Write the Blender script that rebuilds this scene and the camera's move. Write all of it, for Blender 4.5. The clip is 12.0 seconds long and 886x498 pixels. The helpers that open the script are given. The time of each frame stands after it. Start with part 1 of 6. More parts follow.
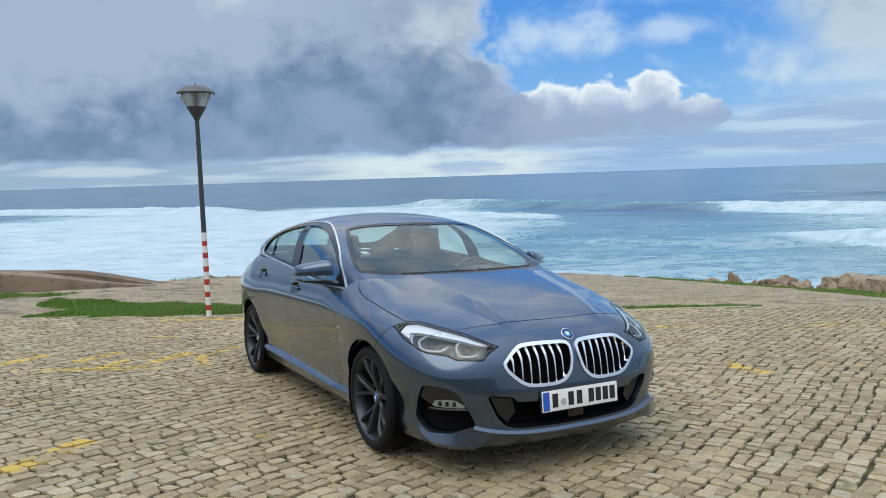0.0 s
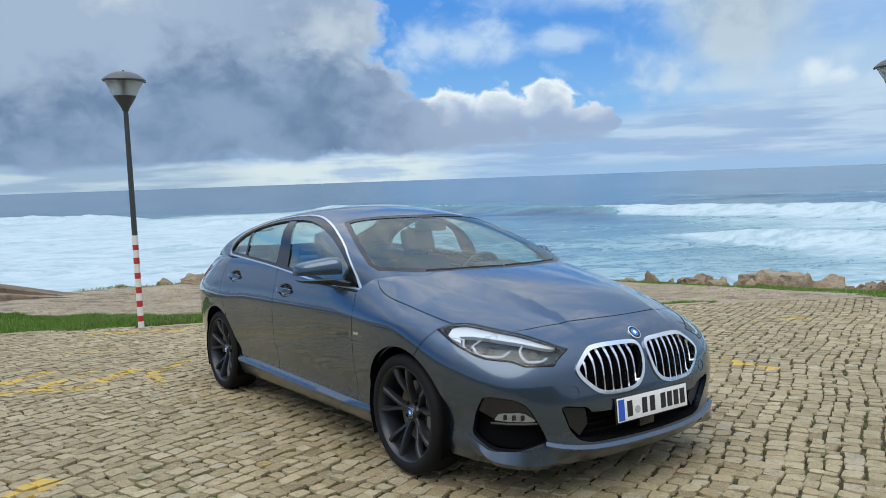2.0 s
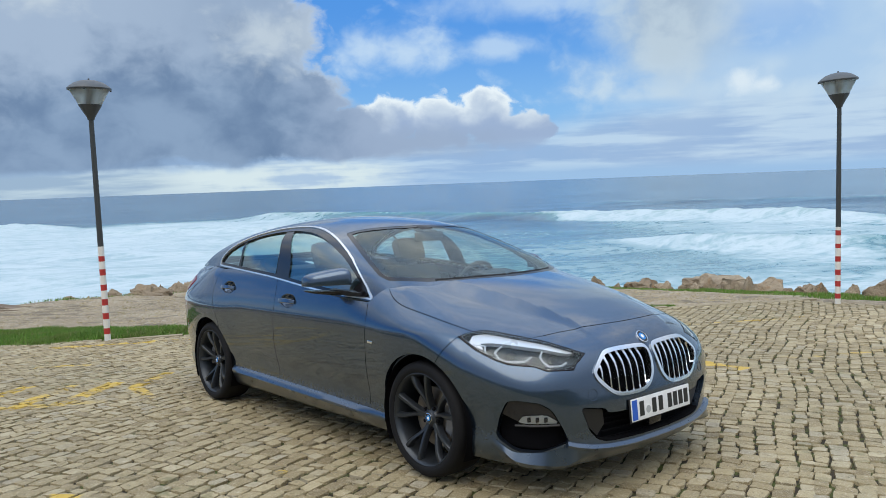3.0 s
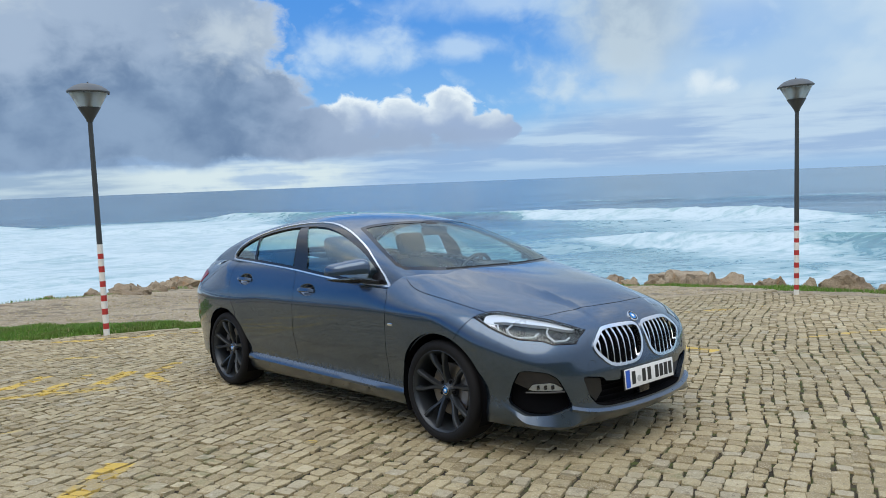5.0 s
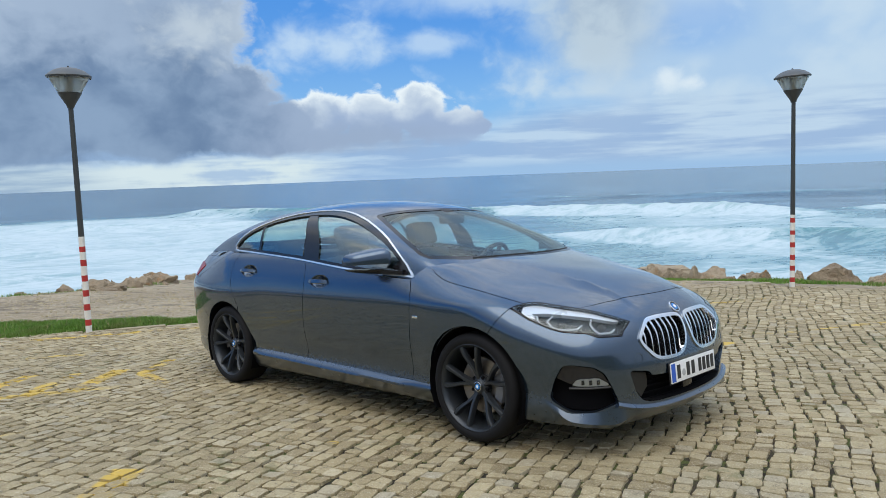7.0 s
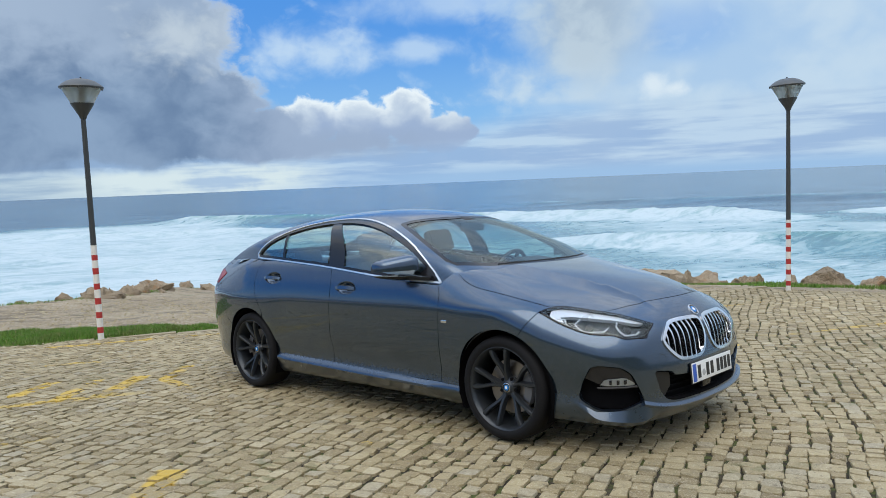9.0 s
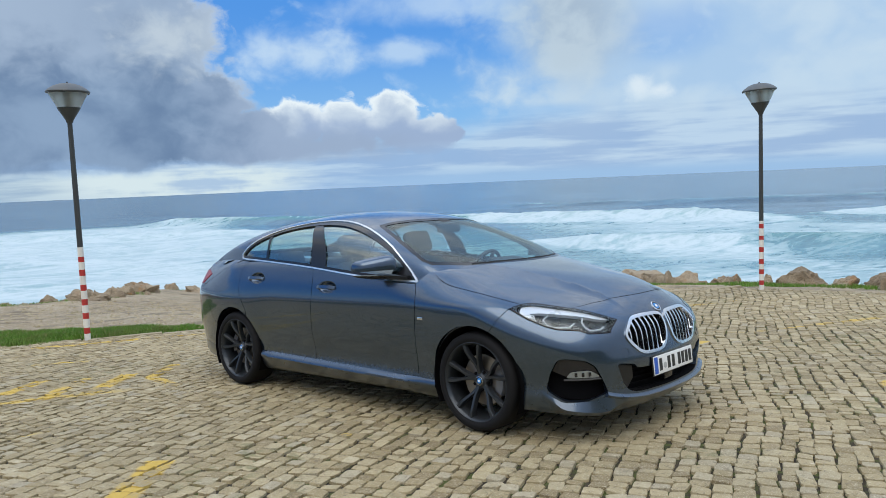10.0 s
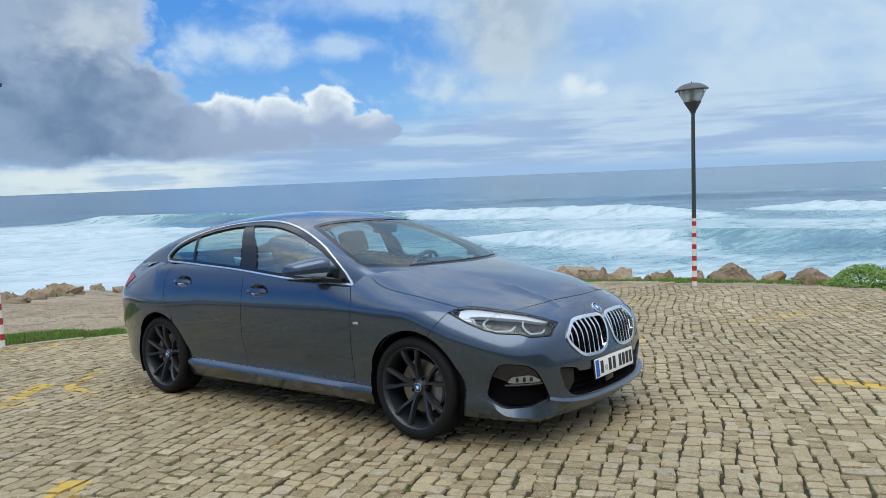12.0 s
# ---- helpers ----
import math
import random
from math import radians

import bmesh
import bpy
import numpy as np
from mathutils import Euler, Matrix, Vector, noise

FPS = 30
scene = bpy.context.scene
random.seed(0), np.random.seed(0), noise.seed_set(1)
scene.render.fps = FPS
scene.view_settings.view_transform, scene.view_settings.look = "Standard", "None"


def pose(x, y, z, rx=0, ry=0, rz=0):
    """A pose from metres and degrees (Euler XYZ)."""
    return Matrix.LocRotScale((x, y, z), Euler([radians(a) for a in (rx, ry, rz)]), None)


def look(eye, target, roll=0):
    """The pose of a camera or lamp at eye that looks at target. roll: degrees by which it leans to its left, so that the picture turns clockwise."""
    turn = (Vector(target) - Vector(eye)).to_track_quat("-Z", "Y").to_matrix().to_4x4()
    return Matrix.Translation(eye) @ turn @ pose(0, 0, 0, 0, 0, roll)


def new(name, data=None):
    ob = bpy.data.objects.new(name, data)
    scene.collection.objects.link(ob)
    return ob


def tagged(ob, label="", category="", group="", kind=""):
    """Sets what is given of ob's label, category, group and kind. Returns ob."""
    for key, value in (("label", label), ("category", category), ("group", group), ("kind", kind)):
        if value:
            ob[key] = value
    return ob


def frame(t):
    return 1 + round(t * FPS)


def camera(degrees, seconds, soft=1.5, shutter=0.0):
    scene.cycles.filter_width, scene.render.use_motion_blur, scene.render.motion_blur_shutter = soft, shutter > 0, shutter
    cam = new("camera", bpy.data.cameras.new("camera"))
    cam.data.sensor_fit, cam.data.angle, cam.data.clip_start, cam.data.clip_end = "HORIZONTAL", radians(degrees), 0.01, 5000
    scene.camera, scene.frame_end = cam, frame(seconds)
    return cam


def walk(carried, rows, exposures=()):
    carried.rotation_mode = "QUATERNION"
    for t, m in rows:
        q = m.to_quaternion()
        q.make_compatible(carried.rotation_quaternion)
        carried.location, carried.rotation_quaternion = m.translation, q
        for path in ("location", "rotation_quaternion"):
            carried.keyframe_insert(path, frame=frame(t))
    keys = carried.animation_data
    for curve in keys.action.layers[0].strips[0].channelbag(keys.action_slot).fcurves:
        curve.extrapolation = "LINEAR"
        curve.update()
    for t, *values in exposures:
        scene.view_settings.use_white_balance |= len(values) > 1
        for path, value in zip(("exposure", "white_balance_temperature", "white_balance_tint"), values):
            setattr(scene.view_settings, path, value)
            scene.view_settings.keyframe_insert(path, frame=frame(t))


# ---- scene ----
from mathutils.geometry import delaunay_2d_cdt

cam = camera(60.3, 12.0, soft=0.6)
PATH = [
    (0, (-0.074, 0.062, 1.631), (-0.091, 2.053, 1.438), -1.8),
    (0.5, (-0.281, 0.231, 1.601), (-0.276, 2.222, 1.41), -1.6),
    (1, (-0.524, 0.334, 1.579), (-0.46, 2.324, 1.394), -1.8),
    (1.5, (-0.676, 0.489, 1.54), (-0.525, 2.475, 1.356), -2.0),
    (2, (-0.813, 0.674, 1.524), (-0.572, 2.651, 1.338), -2.0),
    (2.5, (-0.992, 0.684, 1.581), (-0.664, 2.648, 1.401), -2.0),
    (3, (-1.231, 0.595, 1.572), (-0.834, 2.547, 1.398), -2.1),
    (5, (-1.63, 0.148, 1.577), (-1.143, 2.08, 1.399), -2.2),
    (5.5, (-1.751, 0.087, 1.57), (-1.243, 2.013, 1.392), -2.1),
    (6, (-1.818, 0.119, 1.546), (-1.285, 2.038, 1.365), -2.2),
    (6.5, (-1.867, 0.261, 1.523), (-1.315, 2.174, 1.336), -2.1),
    (7, (-1.899, 0.513, 1.515), (-1.338, 2.423, 1.324), -2.1),
    (7.5, (-1.945, 0.62, 1.496), (-1.379, 2.529, 1.309), -2.1),
    (9.5, (-2.217, 0.281, 1.558), (-1.61, 2.179, 1.383), -2.4),
    (10, (-2.191, 0.164, 1.558), (-1.565, 2.055, 1.384), -2.4),
    (10.5, (-2.17, 0.12, 1.568), (-1.515, 2.002, 1.391), -2.4),
    (11, (-2.146, 0.151, 1.569), (-1.448, 2.017, 1.387), -2.3),
    (11.5, (-2.129, 0.259, 1.568), (-1.384, 2.106, 1.381), -2.3),
    (12, (-2.129, 0.325, 1.572), (-1.351, 2.157, 1.383), -2.3),
]
walk(cam, [(t, look(eye, target, roll)) for t, eye, target, roll in PATH])


# ---------------------------------------------------------------- light
SUN_EL, SUN_AZ = 62.0, 215.0  # degrees; azimuth clockwise from +y
sun = new("sun", bpy.data.lights.new("sun", "SUN"))
sun.data.energy, sun.data.angle, sun.data.color = 1.72, radians(62), (1.0, 0.885, 0.71)
sun.matrix_world = look((math.sin(radians(SUN_AZ)) * 60, math.cos(radians(SUN_AZ)) * 60, math.tan(radians(SUN_EL)) * 60), (0, 0, 0))


class Nodes:
    """A thin wrapper that strings shader nodes together."""

    def __init__(self, tree):
        self.tree = tree
        tree.nodes.clear()

    def add(self, kind, operation="", clamp=False, blend="", interpolation="", feature=""):
        node = self.tree.nodes.new(kind)
        if operation:
            node.operation = operation
        if clamp:
            node.use_clamp = True
        if blend:
            node.data_type, node.blend_type = "RGBA", blend
        if interpolation:
            node.interpolation_type = interpolation
        if feature:
            node.feature = feature
        return node

    def plug(self, socket, value):
        if value is None:
            return
        if isinstance(value, bpy.types.NodeSocket):
            self.tree.links.new(value, socket)
        elif isinstance(value, (tuple, list)) and socket.type == "RGBA" and len(value) == 3:
            socket.default_value = (*value, 1)
        else:
            socket.default_value = value

    def math(self, op, a, b=None, c=None, clamp=False):
        node = self.add("ShaderNodeMath", operation=op, clamp=clamp)
        for n, value in enumerate((a, b, c)):
            self.plug(node.inputs[n], value)
        return node.outputs[0]

    def vmath(self, op, a, b=None, out=0):
        node = self.add("ShaderNodeVectorMath", operation=op)
        self.plug(node.inputs[0], a)
        if b is not None:
            self.plug(node.inputs[3 if op == "SCALE" else 1], b)
        return node.outputs[out]

    def mix(self, f, a, b, blend="MIX"):
        node = self.add("ShaderNodeMix", blend=blend)
        self.plug(node.inputs[0], f)
        self.plug(node.inputs[6], a)
        self.plug(node.inputs[7], b)
        return node.outputs[2]

    def noise(self, vector, scale, detail=4, rough=0.55, distort=0.0, out=0):
        node = self.add("ShaderNodeTexNoise")
        self.plug(node.inputs["Vector"], vector)
        for key, value in (("Scale", scale), ("Detail", detail), ("Roughness", rough), ("Distortion", distort)):
            node.inputs[key].default_value = value
        return node.outputs[out]

    def voronoi(self, vector, scale, feature="F1", out="Distance"):
        node = self.add("ShaderNodeTexVoronoi", feature=feature)
        self.plug(node.inputs["Vector"], vector)
        node.inputs["Scale"].default_value = scale
        return node.outputs[out]

    def smooth(self, value, lo, hi, a=0.0, b=1.0):
        node = self.add("ShaderNodeMapRange", interpolation="SMOOTHSTEP")
        for n, v in enumerate((value, lo, hi, a, b)):
            self.plug(node.inputs[n], v)
        return node.outputs[0]

    def xyz(self, vector):
        node = self.add("ShaderNodeSeparateXYZ")
        self.plug(node.inputs[0], vector)
        return node.outputs

    def join(self, x, y, z):
        node = self.add("ShaderNodeCombineXYZ")
        for n, v in enumerate((x, y, z)):
            self.plug(node.inputs[n], v)
        return node.outputs[0]

    def bump(self, height, strength=0.5, distance=0.01, normal=None):
        node = self.add("ShaderNodeBump")
        self.plug(node.inputs["Height"], height)
        node.inputs["Strength"].default_value = strength
        self.plug(node.inputs["Distance"], distance)
        self.plug(node.inputs["Normal"], normal)
        return node.outputs[0]


def build_sky():
    world = bpy.data.worlds.new("sky")
    scene.world = world
    world.use_nodes = True
    n = Nodes(world.node_tree)
    sky = n.add("ShaderNodeTexSky")
    sky.sky_type, sky.sun_disc = "NISHITA", False
    sky.sun_elevation, sky.sun_rotation, sky.air_density, sky.dust_density = radians(SUN_EL), radians(SUN_AZ), 1.0, 0.6
    way = n.add("ShaderNodeTexCoord").outputs["Generated"]
    x, y, z = n.xyz(way)
    up = n.math("MAXIMUM", z, 0.0)
    az = n.math("MULTIPLY", n.math("ARCTAN2", x, y), 57.2958)  # degrees to the right of +y
    el = n.math("MULTIPLY", n.math("ARCSINE", up), 57.2958)
    # clouds live in degrees
    flat = n.join(az, n.math("MULTIPLY", el, 1.25), 0.0)
    warp = n.vmath("SUBTRACT", n.noise(flat, 0.22, 4, 0.5, out=1), (0.5, 0.5, 0.5))
    bent = n.vmath("ADD", flat, n.vmath("SCALE", warp, 2.6))
    soft = n.noise(bent, 0.12, 3, 0.5)
    cloudy = n.noise(bent, 0.30, 6, 0.52)
    fine = n.noise(bent, 0.8, 7, 0.64)
    lumps = n.math("ADD", n.math("MULTIPLY", n.voronoi(bent, 0.42, "SMOOTH_F1"), 0.55), n.math("MULTIPLY", n.voronoi(bent, 1.05, "SMOOTH_F1"), 0.45))
    billow = n.math("ADD", n.math("SUBTRACT", 0.48, lumps), n.math("MULTIPLY", n.math("SUBTRACT", fine, 0.5), 0.9))
    streak = n.noise(n.join(n.math("MULTIPLY", az, 0.09), n.math("MULTIPLY", el, 0.85), 2.0), 1.0, 5, 0.55)

    def field(a, e, ra, re):
        """1 in the middle of an ellipse of the sky, 0 on its edge, negative outside."""
        dx = n.math("DIVIDE", n.math("SUBTRACT", az, a), ra)
        dy = n.math("DIVIDE", n.math("SUBTRACT", el, e), re)
        return n.math("SUBTRACT", 1.0, n.math("SQRT", n.math("ADD", n.math("MULTIPLY", dx, dx), n.math("MULTIPLY", dy, dy))))

    def union(*shapes):
        f = field(*shapes[0])
        for shape in shapes[1:]:
            f = n.math("MAXIMUM", f, field(*shape))
        return f

    def patchy(shape, lo, hi, torn=0.8, grain=cloudy):
        return n.smooth(n.math("ADD", field(*shape), n.math("MULTIPLY", n.math("SUBTRACT", grain, 0.5), torn)), lo, hi)

    clear = n.mix(1.0, sky.outputs[0], (0.1, 0.1, 0.1), "MULTIPLY")
    colour = n.mix(0.78, clear, n.mix(n.smooth(el, 2.0, 13.0), (0.22, 0.50, 0.90), (0.060, 0.30, 0.84)))
    # thin white veils over the blue
    veil = n.math("MAXIMUM", n.math("MULTIPLY", patchy((8.5, 9.6, 5.0, 1.9), -0.2, 0.75, 2.2), 0.80), n.math("MULTIPLY", patchy((16.5, 9.6, 4.2, 1.1), -0.2, 0.75, 2.0), 0.65))
    veil = n.math("MAXIMUM", veil, n.math("MULTIPLY", patchy((19.0, 12.8, 9.0, 1.5), -0.2, 0.9, 1.6), 0.6))
    veil = n.math("MAXIMUM", veil, n.smooth(cloudy, 0.54, 0.74, 0.0, 0.4))
    colour = n.mix(veil, colour, (0.64, 0.76, 0.90))
    # bright haze to the right, with a patch of blue in it
    haze = n.math("MULTIPLY", n.smooth(n.math("ADD", az, n.math("MULTIPLY", n.math("SUBTRACT", cloudy, 0.5), 14.0)), 19.0, 27.0, 0.0, 0.93), n.math("SUBTRACT", 1.0, n.math("MULTIPLY", patchy((35.0, 9.8, 4.4, 2.6), -0.15, 0.7), 0.45)))
    haze = n.math("MULTIPLY", haze, n.math("SUBTRACT", 1.0, n.math("MULTIPLY", patchy((26.5, 4.7, 3.6, 0.8), -0.2, 0.7), 0.6)))
    colour = n.mix(haze, colour, n.mix(n.smooth(n.math("ADD", n.math("MULTIPLY", soft, 0.7), n.math("MULTIPLY", cloudy, 0.3)), 0.40, 0.60), (0.46, 0.61, 0.81), (0.60, 0.71, 0.83)))
    colour = n.mix(n.math("MULTIPLY", patchy((28.5, 11.5, 5.4, 6.2), -0.15, 0.8, 0.9), 0.85), colour, n.mix(n.smooth(cloudy, 0.4, 0.62), (0.41, 0.49, 0.60), (0.52, 0.60, 0.69)))
    # low haze with flat streaks
    low = n.smooth(n.math("SUBTRACT", el, n.math("MULTIPLY", n.smooth(az, 16, 28), 1.2)), 4.6, 2.2)
    colour = n.mix(n.math("MULTIPLY", low, 0.85), colour, n.mix(n.smooth(streak, 0.40, 0.60), (0.34, 0.47, 0.70), (0.55, 0.67, 0.82)))
    colour = n.mix(n.math("MULTIPLY", n.smooth(el, 1.3, 0.1), n.smooth(az, 6, 20)), colour, (0.36, 0.53, 0.77))
    puff = n.math("ADD", union((33.0, 6.1, 1.5, 0.9), (34.4, 5.9, 1.3, 0.6)), n.math("MULTIPLY", billow, 1.2))
    colour = n.mix(n.smooth(puff, -0.15, 0.9), colour, (0.74, 0.81, 0.89))
    # the cumulus, lit on its heads
    f = n.math("ADD", union((7.8, 4.6, 2.6, 1.9), (11.8, 4.4, 2.6, 2.0), (15.2, 4.8, 2.3, 2.3), (17.6, 3.6, 2.6, 1.5)), n.math("MULTIPLY", billow, 0.85))
    sides = n.mix(n.smooth(n.math("ADD", n.math("MULTIPLY", el, 0.16), n.math("MULTIPLY", cloudy, 0.9)), 1.02, 1.42), (0.36, 0.45, 0.64), (0.62, 0.69, 0.80))
    heads = n.mix(n.math("MULTIPLY", n.smooth(f, 0.62, 0.12), n.smooth(el, 3.9, 6.2)), sides, (0.90, 0.93, 0.96))
    colour = n.mix(n.math("MULTIPLY", n.smooth(f, -0.04, 0.22), n.smooth(el, 1.7, 3.3)), colour, heads)
    # the rain bank
    g = n.math("ADD", union((-6.0, 10.5, 9.3, 7.0), (-3.0, 5.4, 9.3, 4.2), (-26.0, 7.5, 30.0, 9.0), (3.6, 3.8, 6.0, 2.3), (10.0, 3.0, 9.0, 1.6)), n.math("MULTIPLY", billow, n.smooth(az, -12, 0, 0.15, 0.40)))
    thin = n.smooth(n.math("SUBTRACT", el, n.math("MULTIPLY", n.math("MAXIMUM", az, 0.0), 0.16)), 3.9, 1.5)  # its skirt thins out
    body = n.mix(n.smooth(n.math("ADD", n.math("MULTIPLY", soft, 0.55), n.math("MULTIPLY", cloudy, 0.45)), 0.38, 0.62), (0.160, 0.238, 0.385), (0.275, 0.370, 0.530))
    upper = n.smooth(n.math("ADD", n.math("SUBTRACT", el, n.smooth(az, -26, -8, -1.5, 2.2)), n.math("MULTIPLY", n.math("SUBTRACT", cloudy, 0.5), 9.0)), 4.6, 9.2)
    body = n.mix(n.math("MULTIPLY", upper, n.smooth(az, 2, -12, 0.55, 0.95)), body, (0.40, 0.485, 0.635))
    body = n.mix(n.smooth(n.math("ADD", az, n.math("MULTIPLY", n.math("SUBTRACT", cloudy, 0.5), 10.0)), -1.5, 7.0, 0.0, 0.9), body, (0.36, 0.44, 0.60))  # paler below the cumulus
    puffs = n.math("ADD", union((-0.5, 10.6, 4.2, 2.4), (-15, 12.6, 3.0, 1.0)), n.math("MULTIPLY", billow, 1.5))
    body = n.mix(n.smooth(puffs, -0.2, 1.2, 0.0, 0.85), body, (0.58, 0.64, 0.72))
    body = n.mix(n.math("MULTIPLY", n.smooth(g, 0.22, 0.0), n.smooth(el, 4.5, 8.0, 0.0, 0.75)), body, (0.76, 0.81, 0.87))
    foot = n.smooth(n.math("ADD", el, n.math("ADD", n.math("MULTIPLY", n.math("SUBTRACT", cloudy, 0.5), 1.6), n.math("MULTIPLY", n.math("SUBTRACT", soft, 0.5), 1.6))), 1.25, 1.95)
    colour = n.mix(n.math("MULTIPLY", n.smooth(g, -0.02, n.math("ADD", n.smooth(az, 4.0, 11.0, 0.16, 0.85), n.math("MULTIPLY", thin, 0.14))), foot), colour, body)
    # rain and the bright strip under it
    strip = n.math("SUBTRACT", 1.0, foot)
    colour = n.mix(n.math("MULTIPLY", strip, n.smooth(az, 2, -8, 0.0, 0.9)), colour, n.mix(n.smooth(streak, 0.42, 0.60), (0.36, 0.47, 0.61), (0.56, 0.66, 0.74)))
    shine = n.math("MULTIPLY", n.math("MULTIPLY", strip, n.smooth(field(0.0, 0.9, 11.0, 1.9), 0.0, 0.5)), n.smooth(n.math("ADD", n.math("MULTIPLY", streak, 0.6), n.math("MULTIPLY", cloudy, 0.4)), 0.40, 0.54, 0.3, 1.0))
    colour = n.mix(shine, colour, (0.72, 0.80, 0.83))
    colour = n.mix(1.0, colour, (0.935, 1.0, 1.015), "MULTIPLY")
    # an overcast sky grows brighter towards the zenith
    broken = n.noise(way, 2.6, 6, 0.58, 0.4)
    high = n.mix(n.smooth(broken, 0.34, 0.66), (0.28, 0.42, 0.66), n.mix(n.smooth(cloudy, 0.35, 0.65), (0.84, 0.86, 0.88), (0.54, 0.58, 0.64)))
    colour = n.mix(n.smooth(el, 13.0, 24.0), colour, high)
    colour = n.mix(n.smooth(y, 0.15, -0.35, 0.0, 0.85), colour, (0.50, 0.58, 0.70))  # an even sheet landwards
    lift = n.smooth(el, 14.0, 55.0, 1.0, 2.2)
    colour = n.vmath("SCALE", colour, lift)
    back = n.add("ShaderNodeBackground")
    n.plug(back.inputs[0], colour)
    back.inputs[1].default_value = 1.0
    out = n.add("ShaderNodeOutputWorld")
    n.plug(out.inputs[0], back.outputs[0])


build_sky()



# ---------------------------------------------------------------- plan
def plane_z(x, y):
    """The height of the paved terrace, which falls towards the sea."""
    return 0.196 - 0.0148 * x - 0.0470 * y


CAR = Matrix(((0.4846, 0.8746, 0.0135, -0.464), (-0.8740, 0.4834, 0.0492, 6.088), (0.0365, -0.0357, 0.9987, -0.070), (0, 0, 0, 1)))
SEA = -8.0



# ---------------------------------------------------------------- materials
def material(name, build):
    m = bpy.data.materials.new(name)
    m.use_nodes = True
    n = Nodes(m.node_tree)
    out = n.add("ShaderNodeOutputMaterial")
    build(n, out)
    return m


def principled(n, out, colour, rough=0.5, metal=0.0, normal=None, **more):
    b = n.add("ShaderNodeBsdfPrincipled")
    n.plug(b.inputs["Base Color"], colour)
    n.plug(b.inputs["Roughness"], rough)
    n.plug(b.inputs["Metallic"], metal)
    n.plug(b.inputs["Normal"], normal)
    for key, value in more.items():
        n.plug(b.inputs[key.replace("_", " ")], value)
    n.plug(out.inputs[0], b.outputs[0])
    return b


def place(n):
    return n.add("ShaderNodeNewGeometry").outputs["Position"]


def simple(name, colour, rough=0.5, metal=0.0, grain=0.0, scale=60, **more):
    """A plain surface with slight changes of tone and gloss."""

    def build(n, out):
        at = n.add("ShaderNodeTexCoord").outputs["Object"]
        wide, fine = n.noise(at, scale * 0.08, 3), n.noise(at, scale, 5)
        tone = n.math("ADD", 0.86, n.math("MULTIPLY", n.math("ADD", wide, fine), 0.14))
        shade = n.vmath("SCALE", tuple(colour), tone)
        r = n.math("ADD", rough - 0.05, n.math("MULTIPLY", wide, 0.1))
        principled(n, out, shade, r, metal, n.bump(fine, grain, 0.004) if grain else None, **more)

    return material(name, build)


def paint_nodes(n, out):
    at = n.add("ShaderNodeTexCoord").outputs["Object"]
    flake = n.voronoi(at, 900, out="Color")
    tone = n.math("ADD", 0.92, n.math("MULTIPLY", n.xyz(flake)[0], 0.16))
    _, _, h = n.xyz(at)
    dust = n.math("MULTIPLY", n.smooth(h, 0.50, 0.2, 0.0, 0.32), n.noise(at, 26, 6, 0.65))
    colour = n.mix(dust, n.vmath("SCALE", (0.054, 0.087, 0.135), tone), (0.10, 0.10, 0.10))
    rough = n.math("ADD", 0.24, n.math("MULTIPLY", dust, 0.3))
    b = principled(n, out, colour, rough, 0.9)
    b.inputs["Coat IOR"].default_value = 1.55
    b.inputs["Coat Weight"].default_value = 1.0
    n.plug(b.inputs["Coat Roughness"], n.math("ADD", n.smooth(h, 0.70, 0.35, 0.02, 0.10), n.math("MULTIPLY", dust, 0.3)))


def glass_nodes(tint, base=0.045):
    def build(n, out):
        clear, gloss, mix = n.add("ShaderNodeBsdfTransparent"), n.add("ShaderNodeBsdfGlossy"), n.add("ShaderNodeMixShader")
        n.plug(clear.inputs[0], tint)
        gloss.inputs["Roughness"].default_value = 0.02
        gloss.inputs["Color"].default_value = (0.88, 0.95, 0.91, 1)
        weight = n.add("ShaderNodeLayerWeight")
        n.plug(mix.inputs[0], n.math("ADD", base, n.math("MULTIPLY", n.math("POWER", weight.outputs["Facing"], 5.0), 0.85), clamp=True))
        n.plug(mix.inputs[1], clear.outputs[0])
        n.plug(mix.inputs[2], gloss.outputs[0])
        n.plug(out.inputs[0], mix.outputs[0])

    return build


PAINT = material("storm_grey_paint", paint_nodes)
GLASS = material("tinted_glass", glass_nodes((0.74, 0.92, 0.88), 0.26))
SHIELD = material("windscreen_glass", glass_nodes((0.80, 0.93, 0.91), 0.10))
CLEAR = material("clear_lens", glass_nodes((0.93, 0.95, 0.97)))
CHROME = simple("satin_chrome", (0.82, 0.83, 0.85), 0.14, 1.0)
BRIGHT = simple("bright_trim", (0.88, 0.89, 0.90), 0.32, 1.0)
BLACK = simple("gloss_black", (0.012, 0.012, 0.014), 0.12)
PLASTIC = simple("black_plastic", (0.012, 0.012, 0.013), 0.5, grain=0.15, scale=300)
# near-black, so the shade of hollows and the underside is in the colour
DARK = simple("void_shade_black", (0.003, 0.003, 0.004), 0.9, Specular_IOR_Level=0.1)
RUBBER = simple("tyre_rubber", (0.008, 0.008, 0.009), 0.7, grain=0.2, scale=120, Specular_IOR_Level=0.2)
RIM = simple("satin_grey_alloy", (0.040, 0.046, 0.054), 0.34, 0.6)
STEEL = simple("brake_steel", (0.30, 0.27, 0.24), 0.42, 1.0)
CALIPER = simple("cast_iron", (0.22, 0.22, 0.23), 0.5, 0.8, grain=0.2)
